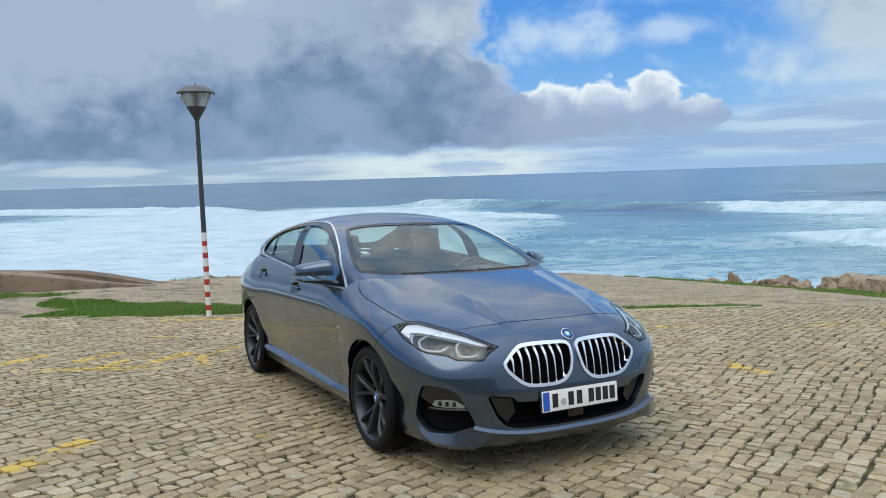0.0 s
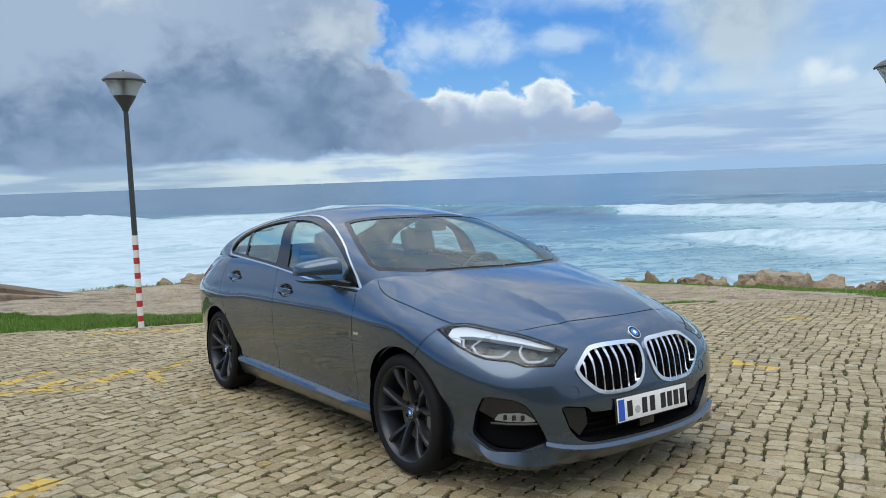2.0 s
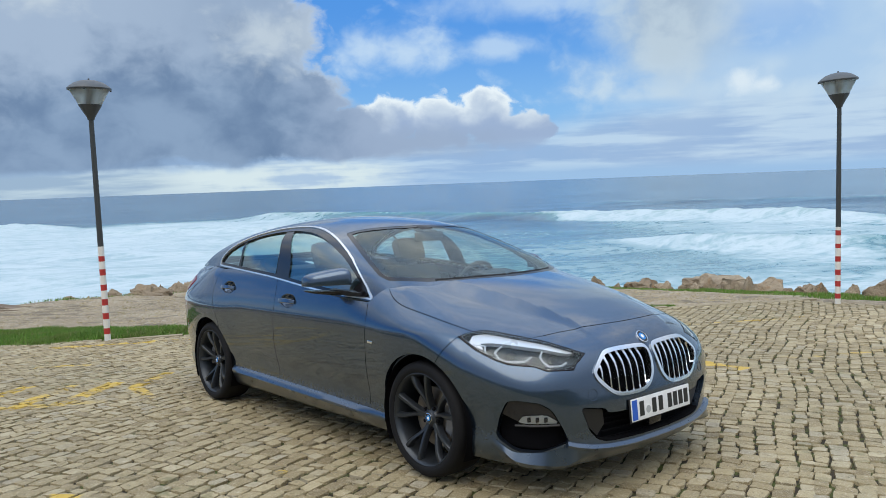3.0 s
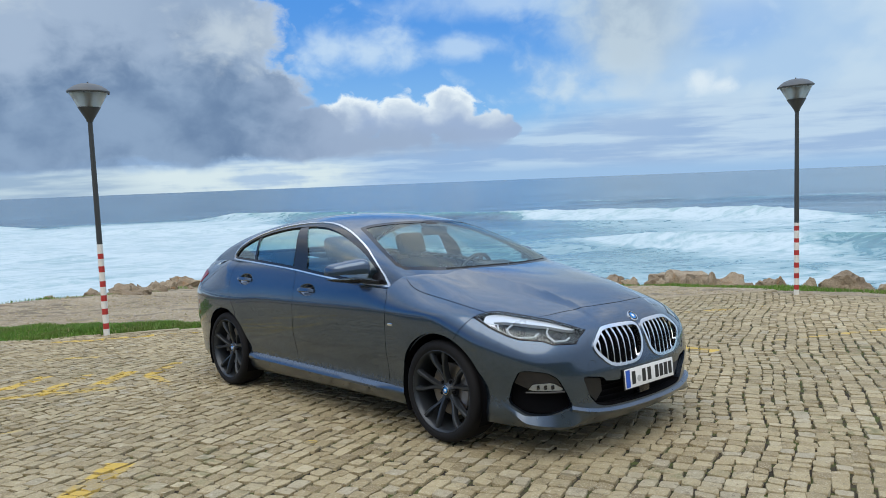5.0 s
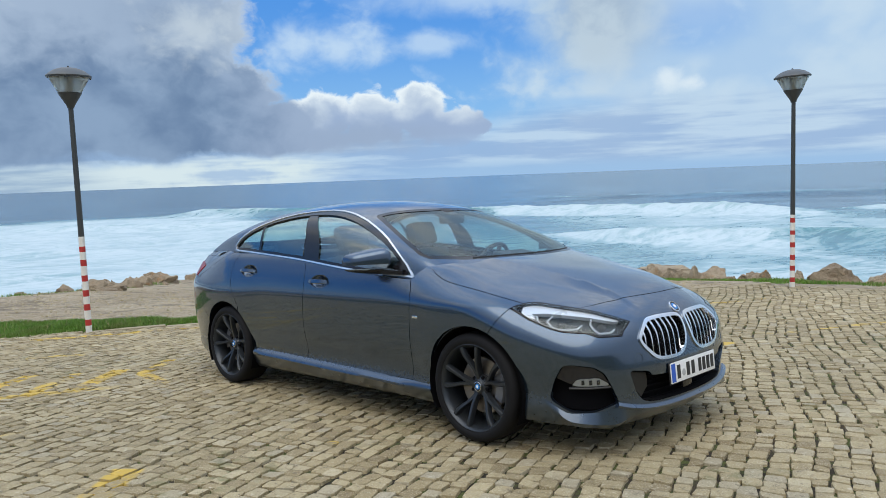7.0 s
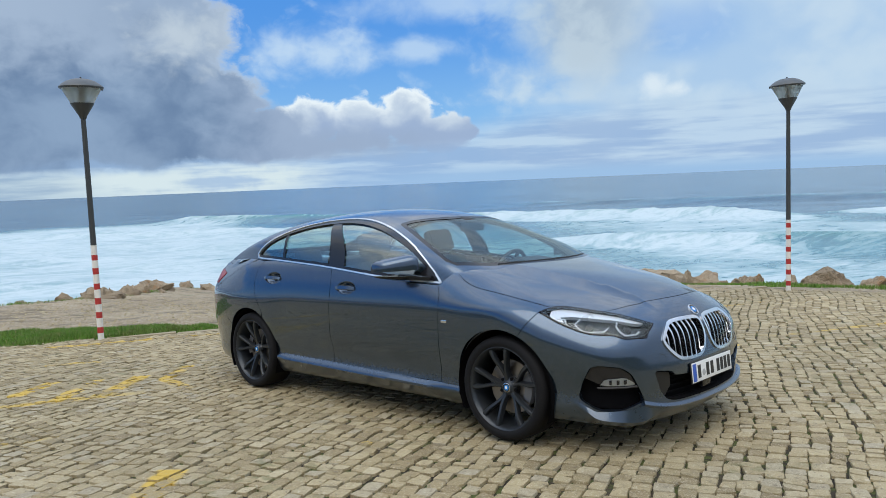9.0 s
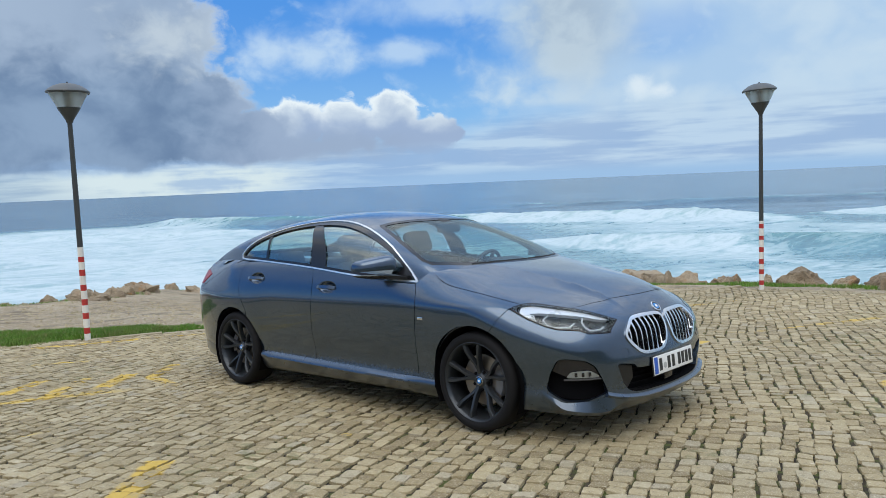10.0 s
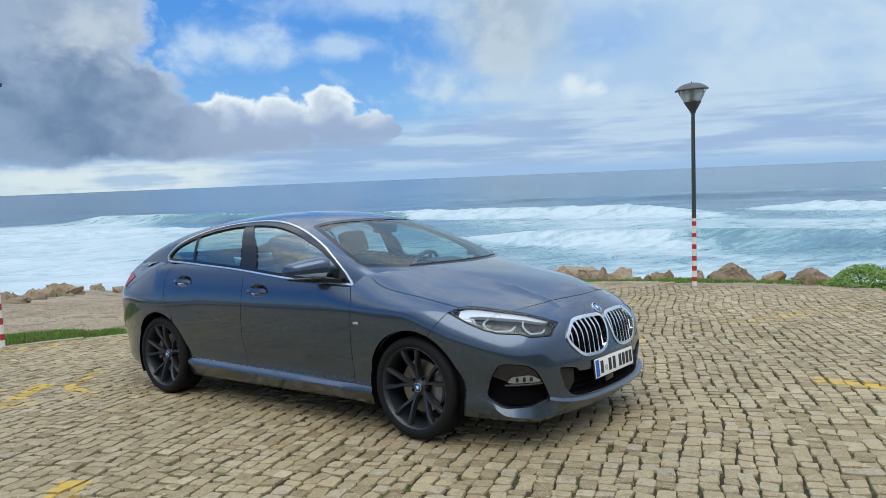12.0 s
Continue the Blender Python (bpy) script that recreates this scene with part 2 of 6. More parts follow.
REFLECTOR = simple("lamp_reflector", (0.66, 0.68, 0.70), 0.28, 0.3)
FOG_SILVER = simple("fog_lamp_silver", (0.42, 0.44, 0.46), 0.35, 0.8)
LAMP_GREY = simple("lamp_bezel", (0.034, 0.037, 0.041), 0.35, 0.4)
LIGHT_TUBE = simple("light_guide", (0.46, 0.49, 0.52), 0.22)
RED_LENS = simple("red_lens", (0.30, 0.012, 0.016), 0.1)
PLATE_WHITE = simple("plate_white", (0.80, 0.80, 0.79), 0.35)
PLATE_BLUE = simple("plate_blue", (0.015, 0.10, 0.50), 0.3)
INK = simple("black_ink", (0.012, 0.012, 0.012), 0.45)
BADGE_BLUE = simple("badge_blue", (0.03, 0.22, 0.60), 0.15)
CLOTH = simple("black_upholstery", (0.062, 0.064, 0.064), 0.85, Specular_IOR_Level=0.2)
TRIM = simple("dashboard_plastic", (0.028, 0.028, 0.030), 0.65)


def gravel_nodes(n, out):
    at = place(n)
    x, y, z = n.xyz(at)
    pebbles = n.voronoi(at, 28, out="Distance")
    tone = n.xyz(n.voronoi(at, 28, out="Color"))[0]
    wide, mid, fine = n.noise(at, 0.35, 4), n.noise(at, 2.2, 5), n.noise(at, 70, 4)
    colour = n.mix(n.smooth(wide, 0.35, 0.65), (0.255, 0.198, 0.122), (0.345, 0.278, 0.182))
    colour = n.mix(n.math("MULTIPLY", n.smooth(tone, 0.5, 1.0), 0.55), colour, (0.52, 0.48, 0.40))
    colour = n.mix(n.smooth(n.math("ADD", mid, n.math("MULTIPLY", fine, 0.25)), 0.62, 0.78, 0.0, 0.75), colour, (0.12, 0.098, 0.065))
    colour = n.mix(n.smooth(n.noise(at, 0.9, 6, 0.65), 0.60, 0.70, 0.0, 0.75), colour, (0.075, 0.115, 0.03))
    rock = n.mix(n.smooth(mid, 0.35, 0.65), (0.16, 0.12, 0.085), (0.30, 0.24, 0.17))
    colour = n.mix(n.smooth(z, -3.2, -4.2), colour, rock)
    # dark cover on the unseen landward ground, added for darker reflections
    unseen_scrub = n.mix(n.smooth(mid, 0.4, 0.6), (0.030, 0.042, 0.016), (0.075, 0.075, 0.035))
    colour = n.mix(n.smooth(n.math("ADD", y, n.math("MULTIPLY", wide, 8.0)), -6.0, -14.0), colour, unseen_scrub)
    height = n.math("ADD", n.math("MULTIPLY", pebbles, -1.0), n.math("MULTIPLY", fine, 0.5))
    principled(n, out, colour, 0.9, 0.0, n.bump(height, 0.8, 0.03))


def bed_nodes(n, out):
    at = place(n)
    a, b, c = n.noise(at, 1.1, 5), n.noise(at, 14, 5), n.noise(at, 120, 4)
    colour = n.mix(n.smooth(a, 0.4, 0.65), (0.022, 0.016, 0.009), (0.050, 0.037, 0.020))
    colour = n.mix(n.smooth(b, 0.46, 0.60, 0.0, 0.9), colour, (0.062, 0.080, 0.012))
    principled(n, out, colour, 0.95, 0.0, n.bump(c, 0.7, 0.01))


def stone_nodes(random_socket):
    """Limestone setts, each with its own tone, with dirt, moss and worn yellow bay marks."""

    def build(n, out):
        at = place(n)
        x, y, z = n.xyz(at)
        node = n.add("ShaderNodeObjectInfo") if random_socket == "Random" else n.add("ShaderNodeNewGeometry")
        own = node.outputs[random_socket]
        wide, mid, fine = n.noise(at, 0.45, 5), n.noise(at, 9, 6, 0.6), n.noise(at, 130, 5, 0.65)
        speck = n.noise(n.vmath("ADD", at, n.join(n.math("MULTIPLY", own, 9.0), own, own)), 36, 6, 0.7, 0.6)
        ramp = n.add("ShaderNodeValToRGB")
        n.plug(ramp.inputs[0], own)
        stops = ((0.0, (0.203, 0.151, 0.072)), (0.20, (0.288, 0.225, 0.115)), (0.52, (0.360, 0.290, 0.160)), (0.80, (0.419, 0.344, 0.198)), (0.93, (0.347, 0.302, 0.211)), (1.0, (0.491, 0.414, 0.257)))
        for k, (pos, colour) in enumerate(stops):
            e = ramp.color_ramp.elements[k] if k < 2 else ramp.color_ramp.elements.new(pos)
            e.position, e.color = pos, (*colour, 1)
        colour = n.mix(n.smooth(wide, 0.36, 0.66, 0.0, 0.38), ramp.outputs[0], (0.185, 0.155, 0.085))
        colour = n.mix(n.smooth(mid, 0.50, 0.76, 0.0, 0.45), colour, (0.170, 0.138, 0.085))
        colour = n.mix(n.smooth(speck, 0.54, 0.66, 0.0, 0.72), colour, (0.130, 0.102, 0.060))
        colour = n.mix(n.smooth(speck, 0.44, 0.30, 0.0, 0.60), colour, (0.58, 0.52, 0.40))
        colour = n.mix(n.smooth(fine, 0.52, 0.66, 0.0, 0.60), colour, (0.56, 0.50, 0.38))
        colour = n.mix(n.math("MULTIPLY", n.smooth(n.noise(at, 0.8, 4), 0.52, 0.66), n.smooth(mid, 0.5, 0.62, 0.0, 0.5)), colour, (0.115, 0.130, 0.040))

        def line(x0, y0, x1, y1, w):
            dx, dy = x1 - x0, y1 - y0
            size = math.hypot(dx, dy)
            u = n.math("ADD", n.math("MULTIPLY", n.math("SUBTRACT", x, x0), dx / size), n.math("MULTIPLY", n.math("SUBTRACT", y, y0), dy / size))
            v = n.math("ABSOLUTE", n.math("SUBTRACT", n.math("MULTIPLY", n.math("SUBTRACT", x, x0), -dy / size), n.math("MULTIPLY", n.math("SUBTRACT", y, y0), -dx / size)))
            ends = n.math("MULTIPLY", n.math("GREATER_THAN", u, 0.0), n.math("LESS_THAN", u, size))
            return n.math("MULTIPLY", ends, n.smooth(v, w * 1.2, w * 0.8))

        marks = None
        worn = n.math("ADD", n.math("MULTIPLY", own, 0.30), n.math("ADD", n.math("MULTIPLY", n.noise(at, 2.3, 3), 0.75), n.math("MULTIPLY", fine, 0.25)))
        gone, left = n.smooth(worn, 0.60, 0.80, 0.0, 0.70), n.smooth(n.math("ADD", worn, n.math("MULTIPLY", n.math("SUBTRACT", speck, 0.5), 0.5)), 0.50, 0.72, 0.0, 0.85)
        for x0, y0, x1, y1, w, age in ((3.1, 6.80, 8.6, 6.84, 0.06, gone), (2.38, 6.98, 2.62, 6.46, 0.09, left), (2.56, 4.40, 2.78, 3.92, 0.09, left), (2.1, 9.05, 5.2, 9.12, 0.06, gone), (2.1, 9.0, 2.5, 9.12, 0.06, left), (-2.62, 4.22, -2.44, 4.82, 0.085, left),
                                       (-5.2, 7.02, -2.75, 7.10, 0.06, gone), (-3.80, 7.45, -3.58, 8.0, 0.07, left), (-3.44, 7.05, -3.20, 7.9, 0.07, left), (-3.13, 7.04, -2.82, 7.88, 0.08, left), (-2.62, 7.6, -2.42, 8.2, 0.06, left), (-2.62, 7.62, -2.40, 7.05, 0.06, left),
                                       (-4.65, 7.1, -4.3, 7.85, 0.07, left), (-3.85, 9.0, -3.3, 8.95, 0.05, left), (-4.1, 10.33, -2.9, 10.42, 0.09, left), (-2.9, 10.4, -1.6, 10.4, 0.06, gone), (-4.3, 5.55, -3.2, 5.95, 0.06, gone)):
            one = n.math("MULTIPLY", line(x0, y0, x1, y1, w), age)
            marks = one if marks is None else n.math("MAXIMUM", marks, one)
        spot = n.math("LESS_THAN", n.vmath("DISTANCE", at, (-1.335, 4.86, -0.01), out=1), 0.035)
        marks = n.math("MAXIMUM", marks, n.math("MULTIPLY", spot, n.smooth(mid, 0.4, 0.55)))
        colour = n.mix(marks, colour, (0.56, 0.37, 0.045))
        height = n.math("ADD", n.math("MULTIPLY", speck, 0.9), n.math("MULTIPLY", fine, 0.35))
        principled(n, out, colour, n.math("ADD", 0.62, n.math("MULTIPLY", fine, 0.3)), 0.0, n.bump(height, 0.8, 0.010))

    return build


def rock_nodes(n, out):
    at = place(n)
    own = n.add("ShaderNodeObjectInfo").outputs["Random"]
    wide, mid, fine = n.noise(at, 1.1, 5), n.noise(at, 5, 6, 0.65), n.noise(at, 38, 6, 0.7)
    colour = n.mix(n.smooth(wide, 0.38, 0.62), (0.255, 0.196, 0.130), (0.40, 0.325, 0.228))
    colour = n.mix(n.math("MULTIPLY", n.smooth(mid, 0.50, 0.66), n.smooth(own, 0.35, 1.0, 0.1, 0.9)), colour, (0.36, 0.19, 0.075))
    colour = n.mix(n.smooth(fine, 0.53, 0.68, 0.0, 0.62), colour, (0.095, 0.074, 0.054))
    height = n.math("ADD", n.math("MULTIPLY", mid, 1.0), n.math("MULTIPLY", fine, 0.4))
    principled(n, out, colour, 0.88, 0.0, n.bump(height, 1.0, 0.10))


def wall_nodes(n, out):
    at = place(n)
    wide, mid, fine = n.noise(at, 0.8, 4), n.noise(at, 4.5, 6, 0.65), n.noise(at, 45, 6, 0.7)
    colour = n.mix(n.smooth(wide, 0.38, 0.62), (0.155, 0.115, 0.080), (0.25, 0.19, 0.135))
    colour = n.mix(n.smooth(mid, 0.52, 0.70, 0.0, 0.8), colour, (0.075, 0.062, 0.048))
    colour = n.mix(n.smooth(fine, 0.60, 0.72, 0.0, 0.5), colour, (0.34, 0.29, 0.22))
    principled(n, out, colour, 0.9, 0.0, n.bump(n.math("ADD", mid, n.math("MULTIPLY", fine, 0.5)), 0.9, 0.03))


def sea_nodes(n, out):
    at = place(n)
    x, y, z = n.xyz(at)
    bias = n.add("ShaderNodeAttribute")
    bias.attribute_name = "foam"
    amount = bias.outputs["Fac"]
    drift = n.join(n.math("MULTIPLY", x, 0.55), n.math("MULTIPLY", y, 1.0), n.math("MULTIPLY", z, 0.5))
    bend = n.vmath("SCALE", n.vmath("SUBTRACT", n.noise(drift, 0.05, 3, out=1), (0.5, 0.5, 0.5)), 14.0)
    flow = n.vmath("ADD", drift, bend)
    big, lace, fine = n.noise(flow, 0.055, 6, 0.6), n.noise(flow, 0.22, 7, 0.66, 1.2), n.noise(flow, 1.1, 5, 0.7)
    web = n.math("SUBTRACT", 1.0, n.math("MULTIPLY", n.math("ABSOLUTE", n.math("SUBTRACT", lace, 0.5)), 5.0), clamp=True)
    field = n.math("ADD", n.math("MULTIPLY", big, 0.55), n.math("ADD", n.math("MULTIPLY", web, 0.22), n.math("MULTIPLY", fine, 0.22)))
    foam = n.math("MULTIPLY", n.smooth(n.math("ADD", field, amount), 0.86, 1.14), n.smooth(n.math("ADD", n.math("MULTIPLY", lace, 0.6), n.math("MULTIPLY", fine, 0.5)), 0.38, 0.62, 0.25, 1.0))
    thin = n.smooth(n.math("ADD", field, amount), 0.60, 1.10)
    far = n.vmath("LENGTH", n.join(x, y, 0.0), out=1)
    lines = n.noise(n.join(n.math("MULTIPLY", n.math("ARCTAN2", x, y), 9.0), n.math("MULTIPLY", n.math("LOGARITHM", far, 2.0), 15.0), 0.0), 1.0, 7, 0.68)
    deep = n.mix(n.smooth(lines, 0.36, 0.66), (0.026, 0.080, 0.138), (0.095, 0.195, 0.275))
    water = n.mix(thin, deep, (0.12, 0.285, 0.325))
    water = n.mix(n.smooth(z, SEA + 0.9, SEA + 2.3), water, (0.075, 0.24, 0.23))
    colour = n.mix(foam, water, (0.46, 0.555, 0.60))
    ripple = n.math("ADD", n.math("MULTIPLY", n.noise(drift, 0.35, 5, 0.6), 1.0), n.math("MULTIPLY", n.noise(at, 2.5, 4), 0.25))
    rough = n.math("ADD", 0.22, n.math("MULTIPLY", foam, 0.6))
    swell = n.bump(lines, 0.8, n.math("MULTIPLY", far, 0.0032))
    principled(n, out, colour, rough, 0.0, n.bump(n.math("ADD", ripple, n.math("MULTIPLY", foam, 0.12)), 0.35, 0.4, swell), Specular_IOR_Level=0.5)


def grass_nodes(n, out):
    at = place(n)
    own = n.add("ShaderNodeNewGeometry").outputs["Random Per Island"]
    patchy = n.noise(at, 1.2, 4)
    colour = n.mix(own, (0.060, 0.140, 0.012), (0.15, 0.30, 0.030))
    colour = n.mix(n.smooth(patchy, 0.5, 0.7, 0.0, 0.6), colour, (0.16, 0.19, 0.05))
    colour = n.mix(n.math("GREATER_THAN", own, 0.95), colour, (0.30, 0.25, 0.12))
    principled(n, out, colour, 0.6)


GRAVEL, BED = material("beaten_gravel", gravel_nodes), material("sandy_joint_soil", bed_nodes)
SETT_ONE, SETT_MANY = material("limestone_sett", stone_nodes("Random")), material("limestone_setts", stone_nodes("Random Per Island"))
ROCK, OLD_WALL = material("shore_rock", rock_nodes), material("weathered_wall", wall_nodes)
WATER, GRASS = material("sea_water", sea_nodes), material("grass_blades", grass_nodes)
KERB = simple("kerb_stone", (0.30, 0.25, 0.16), 0.85, grain=0.5, scale=40)
POLE = simple("dark_grey_pole_paint", (0.045, 0.050, 0.052), 0.45, grain=0.1)
BAND_RED, BAND_WHITE = simple("red_band_paint", (0.42, 0.035, 0.03), 0.5, grain=0.2), simple("white_band_paint", (0.72, 0.71, 0.67), 0.55, grain=0.2)
FROST = simple("frosted_lamp_glass", (0.85, 0.88, 0.86), 0.45, Transmission_Weight=0.9)
HEAD_METAL = simple("lamp_head_metal", (0.085, 0.092, 0.095), 0.42, 0.3)



# ---------------------------------------------------------------- tools for meshes
def link(name, mesh, mat, parent=None, label=""):
    ob = new(name, mesh)
    if mat is not None and not mesh.materials:
        mesh.materials.append(mat)
    if parent is not None:
        ob.parent = parent
    return tagged(ob, label)


def part(name, bm, mat, parent=None, label="", smooth=True):
    """Links a bmesh as one mesh object under a thing or a part."""
    mesh = bpy.data.meshes.new(name)
    bmesh.ops.recalc_face_normals(bm, faces=bm.faces)
    bm.to_mesh(mesh)
    bm.free()
    for p in mesh.polygons:
        p.use_smooth = smooth
    if smooth:
        mesh.set_sharp_from_angle(angle=radians(38))
    return link(name, mesh, mat, parent, label)


def thing(name, m, label, category, group="", kind=""):
    ob = new(name)
    ob.matrix_world = m
    return tagged(ob, label, category, group, kind)


def box(bm, lo, hi, bevel=0.0, m=None):
    made = bmesh.ops.create_cube(bm, size=1)["verts"]
    for v in made:
        v.co = [lo[i] + (hi[i] - lo[i]) * (v.co[i] + 0.5) for i in range(3)]
    if bevel:
        edges = list({e for v in made for e in v.link_edges})
        got = bmesh.ops.bevel(bm, geom=edges, offset=bevel, segments=2, profile=0.6, affect="EDGES")
        made = list({v for f in got["faces"] for v in f.verts} | {v for v in made if v.is_valid})
    if m is not None:
        bmesh.ops.transform(bm, matrix=m, verts=made)
    return made


def lathe(bm, profile, m=None, steps=32, arc=2 * math.pi):
    """Turns (radius, height) pairs round z."""
    rings, full = [], abs(arc - 2 * math.pi) < 1e-6
    for k in range(steps if full else steps + 1):
        a = arc * k / steps
        rings.append([bm.verts.new((r * math.cos(a), r * math.sin(a), z)) for r, z in profile])
    for k in range(steps):
        a, b = rings[k], rings[(k + 1) % len(rings)]
        for i in range(len(profile) - 1):
            bm.faces.new((a[i], b[i], b[i + 1], a[i + 1]))
    made = [v for ring in rings for v in ring]
    bmesh.ops.remove_doubles(bm, verts=made, dist=1e-5)
    made = [v for v in made if v.is_valid]
    if m is not None:
        bmesh.ops.transform(bm, matrix=m, verts=made)
    return made


def sweep(bm, path, section, up=(0, 0, 1), closed=False, caps=True):
    """Carries a section, (across, up) pairs, along a path."""
    path, rings, n = [Vector(p) for p in path], [], len(path)
    for i, p in enumerate(path):
        a, b = path[(i - 1) % n if closed else max(i - 1, 0)], path[(i + 1) % n if closed else min(i + 1, n - 1)]
        t = (b - a).normalized()
        side = t.cross(Vector(up))
        side = side.normalized() if side.length > 1e-6 else Vector((1, 0, 0))
        rise = side.cross(t).normalized()
        rings.append([bm.verts.new(p + side * u + rise * v) for u, v in section])
    k = len(section)
    for i in range(n if closed else n - 1):
        a, b = rings[i], rings[(i + 1) % n]
        for j in range(k):
            bm.faces.new((a[j], a[(j + 1) % k], b[(j + 1) % k], b[j]))
    if caps and not closed:
        bm.faces.new(rings[0][::-1])
        bm.faces.new(rings[-1])


def round_section(r, n=8, squash=1.0):
    return [(r * math.cos(2 * math.pi * i / n), r * squash * math.sin(2 * math.pi * i / n)) for i in range(n)]


def inside(points, poly):
    x, y = points.T
    hit = np.zeros(len(points), bool)
    for (x0, y0), (x1, y1) in zip(poly, np.roll(poly, -1, 0)):
        crosses = (y0 > y) != (y1 > y)
        hit ^= crosses & (x < (x1 - x0) * (y - y0) / (y1 - y0 + 1e-12) + x0)
    return hit


def edge_distance(points, poly):
    best = np.full(len(points), 9.0)
    for a, b in zip(poly, np.roll(poly, -1, 0)):
        t = np.clip(((points - a) @ (b - a)) / ((b - a) @ (b - a) + 1e-12), 0, 1)
        best = np.minimum(best, np.linalg.norm(points - a - t[:, None] * (b - a), axis=1))
    return best


def dense(poly, step):
    """The outline with points added so that no edge is longer than step."""
    poly, out = np.array(poly, float), []
    for a, b in zip(poly, np.roll(poly, -1, 0)):
        k = max(1, int(np.ceil(np.linalg.norm(b - a) / step)))
        out += [a + (b - a) * i / k for i in range(k)]
    return np.array(out)


def rounded(poly, times=2, keep=0.25):
    """Cuts the corners of an outline."""
    poly = np.array(poly, float)
    for _ in range(times):
        nxt = np.roll(poly, -1, 0)
        poly = np.stack([poly * (1 - keep) + nxt * keep, poly * keep + nxt * (1 - keep)], 1).reshape(-1, 2)
    return poly


def shrink(poly, d):
    """The outline moved inwards by d (outwards if negative)."""
    poly = np.array(poly, float)
    a, b = np.roll(poly, 1, 0), np.roll(poly, -1, 0)
    area = (poly[:, 0] * b[:, 1] - b[:, 0] * poly[:, 1]).sum()
    turn = 1 if area > 0 else -1

    def normal(p, q):
        e = q - p
        return turn * np.stack([-e[:, 1], e[:, 0]], 1) / (np.linalg.norm(e, axis=1, keepdims=True) + 1e-12)

    n1, n2 = normal(a, poly), normal(poly, b)
    k = n1 + n2
    return poly + d * k / np.maximum(0.5, (k * k).sum(1, keepdims=True) / 2)


def shrink_but(poly, d, keep):
    """shrink(), but the points in keep stay on their line."""
    out = shrink(poly, d)
    out[keep] = np.array(poly, float)[keep] - [0, 0.0012]
    return out


def surface_normals(surface, q, stretch):
    e = 1.5e-3
    du, dv = np.array([e, 0]), np.array([0, e / stretch])
    n = np.cross(surface(q + du) - surface(q - du), surface(q + dv) - surface(q - dv))
    n /= np.linalg.norm(n, axis=1, keepdims=True) + 1e-12
    p = surface(q)
    out = p - np.array([0, 0, 0.6]) - p * np.array([0.8, 0, 0])
    return n * np.where((n * out).sum(1, keepdims=True) < 0, -1, 1)


def patch(name, surface, outline, holes=(), cell=0.03, mat=None, parent=None, label="", lift=0.0, rim=0.012, stretch=1.0, mirror=False):
    """A sheet on a surface, cut out along an outline with holes, its edges folded inwards by rim. stretch: metres per unit of the second coordinate."""
    scale = np.array([1.0, stretch])
    outline = dense(np.array(outline, float) * scale, cell * 0.8)
    holes = [dense(np.array(h, float) * scale, cell * 0.8) for h in holes]
    lo, hi = outline.min(0), outline.max(0)
    gx, gy = np.meshgrid(np.arange(lo[0], hi[0], cell), np.arange(lo[1], hi[1], cell * 0.87))
    gx[1::2] += cell / 2
    grid = np.stack([gx.ravel(), gy.ravel()], 1)
    keep = inside(grid, outline) & (edge_distance(grid, outline) > 0.45 * cell)
    for h in holes:
        keep &= ~inside(grid, h) & (edge_distance(grid, h) > 0.45 * cell)
    rings = [outline, *holes]
    points = np.concatenate([*rings, grid[keep]])
    edges, at = [], 0
    for ring in rings:
        edges += [(at + i, at + (i + 1) % len(ring)) for i in range(len(ring))]
        at += len(ring)
    verts, _, faces, *_ = delaunay_2d_cdt([Vector(p) for p in points], edges, [], 0, 1e-7)
    q = np.array([tuple(v) for v in verts])
    tris = np.array([f[:3] for f in faces])
    mid = q[tris].mean(1)
    good = inside(mid, outline)
    for h in holes:
        good &= ~inside(mid, h)
    tris = tris[good]
    q = q / scale
    p, n = surface(q), surface_normals(surface, q, stretch)
    p = p + n * lift
    # the fold along the edges
    count = {}
    for t in tris:
        for a, b in ((t[0], t[1]), (t[1], t[2]), (t[2], t[0])):
            count[(a, b)] = count.get((a, b), 0) + 1
    border = [(a, b) for a, b in count if (b, a) not in count]
    places, normals, polys = list(p), list(n), [tuple(t) for t in tris]
    if (np.cross(p[tris[:, 1]] - p[tris[:, 0]], p[tris[:, 2]] - p[tris[:, 0]]) * n[tris[:, 0]]).sum() < 0:
        polys = [t[::-1] for t in polys]
        border = [(b, a) for a, b in border]
    if rim:
        for a, b in border:
            k = len(places)
            out = np.cross(p[b] - p[a], n[a] + n[b])
            out /= np.linalg.norm(out) + 1e-12
            places += [p[a], p[b], p[b] - n[b] * rim, p[a] - n[a] * rim]
            normals += [out, out, out, out]
            polys.append((k, k + 3, k + 2, k + 1))
    places, normals = np.array(places), np.array(normals)
    if mirror:
        places, normals = places * [1, -1, 1], normals * [1, -1, 1]
        polys = [t[::-1] for t in polys]
    mesh = bpy.data.meshes.new(name)
    mesh.from_pydata(places.tolist(), [], polys)
    for f in mesh.polygons:
        f.use_smooth = True
    mesh.normals_split_custom_set_from_vertices(normals.tolist())
    return link(name, mesh, mat, parent, label)


def both(name, surface, outline, holes=(), **more):
    """The patch on the right flank and its mirror image on the left."""
    right = patch(name, surface, outline, holes, **more)
    left = patch(name, surface, outline, holes, mirror=True, **more)
    return right, left



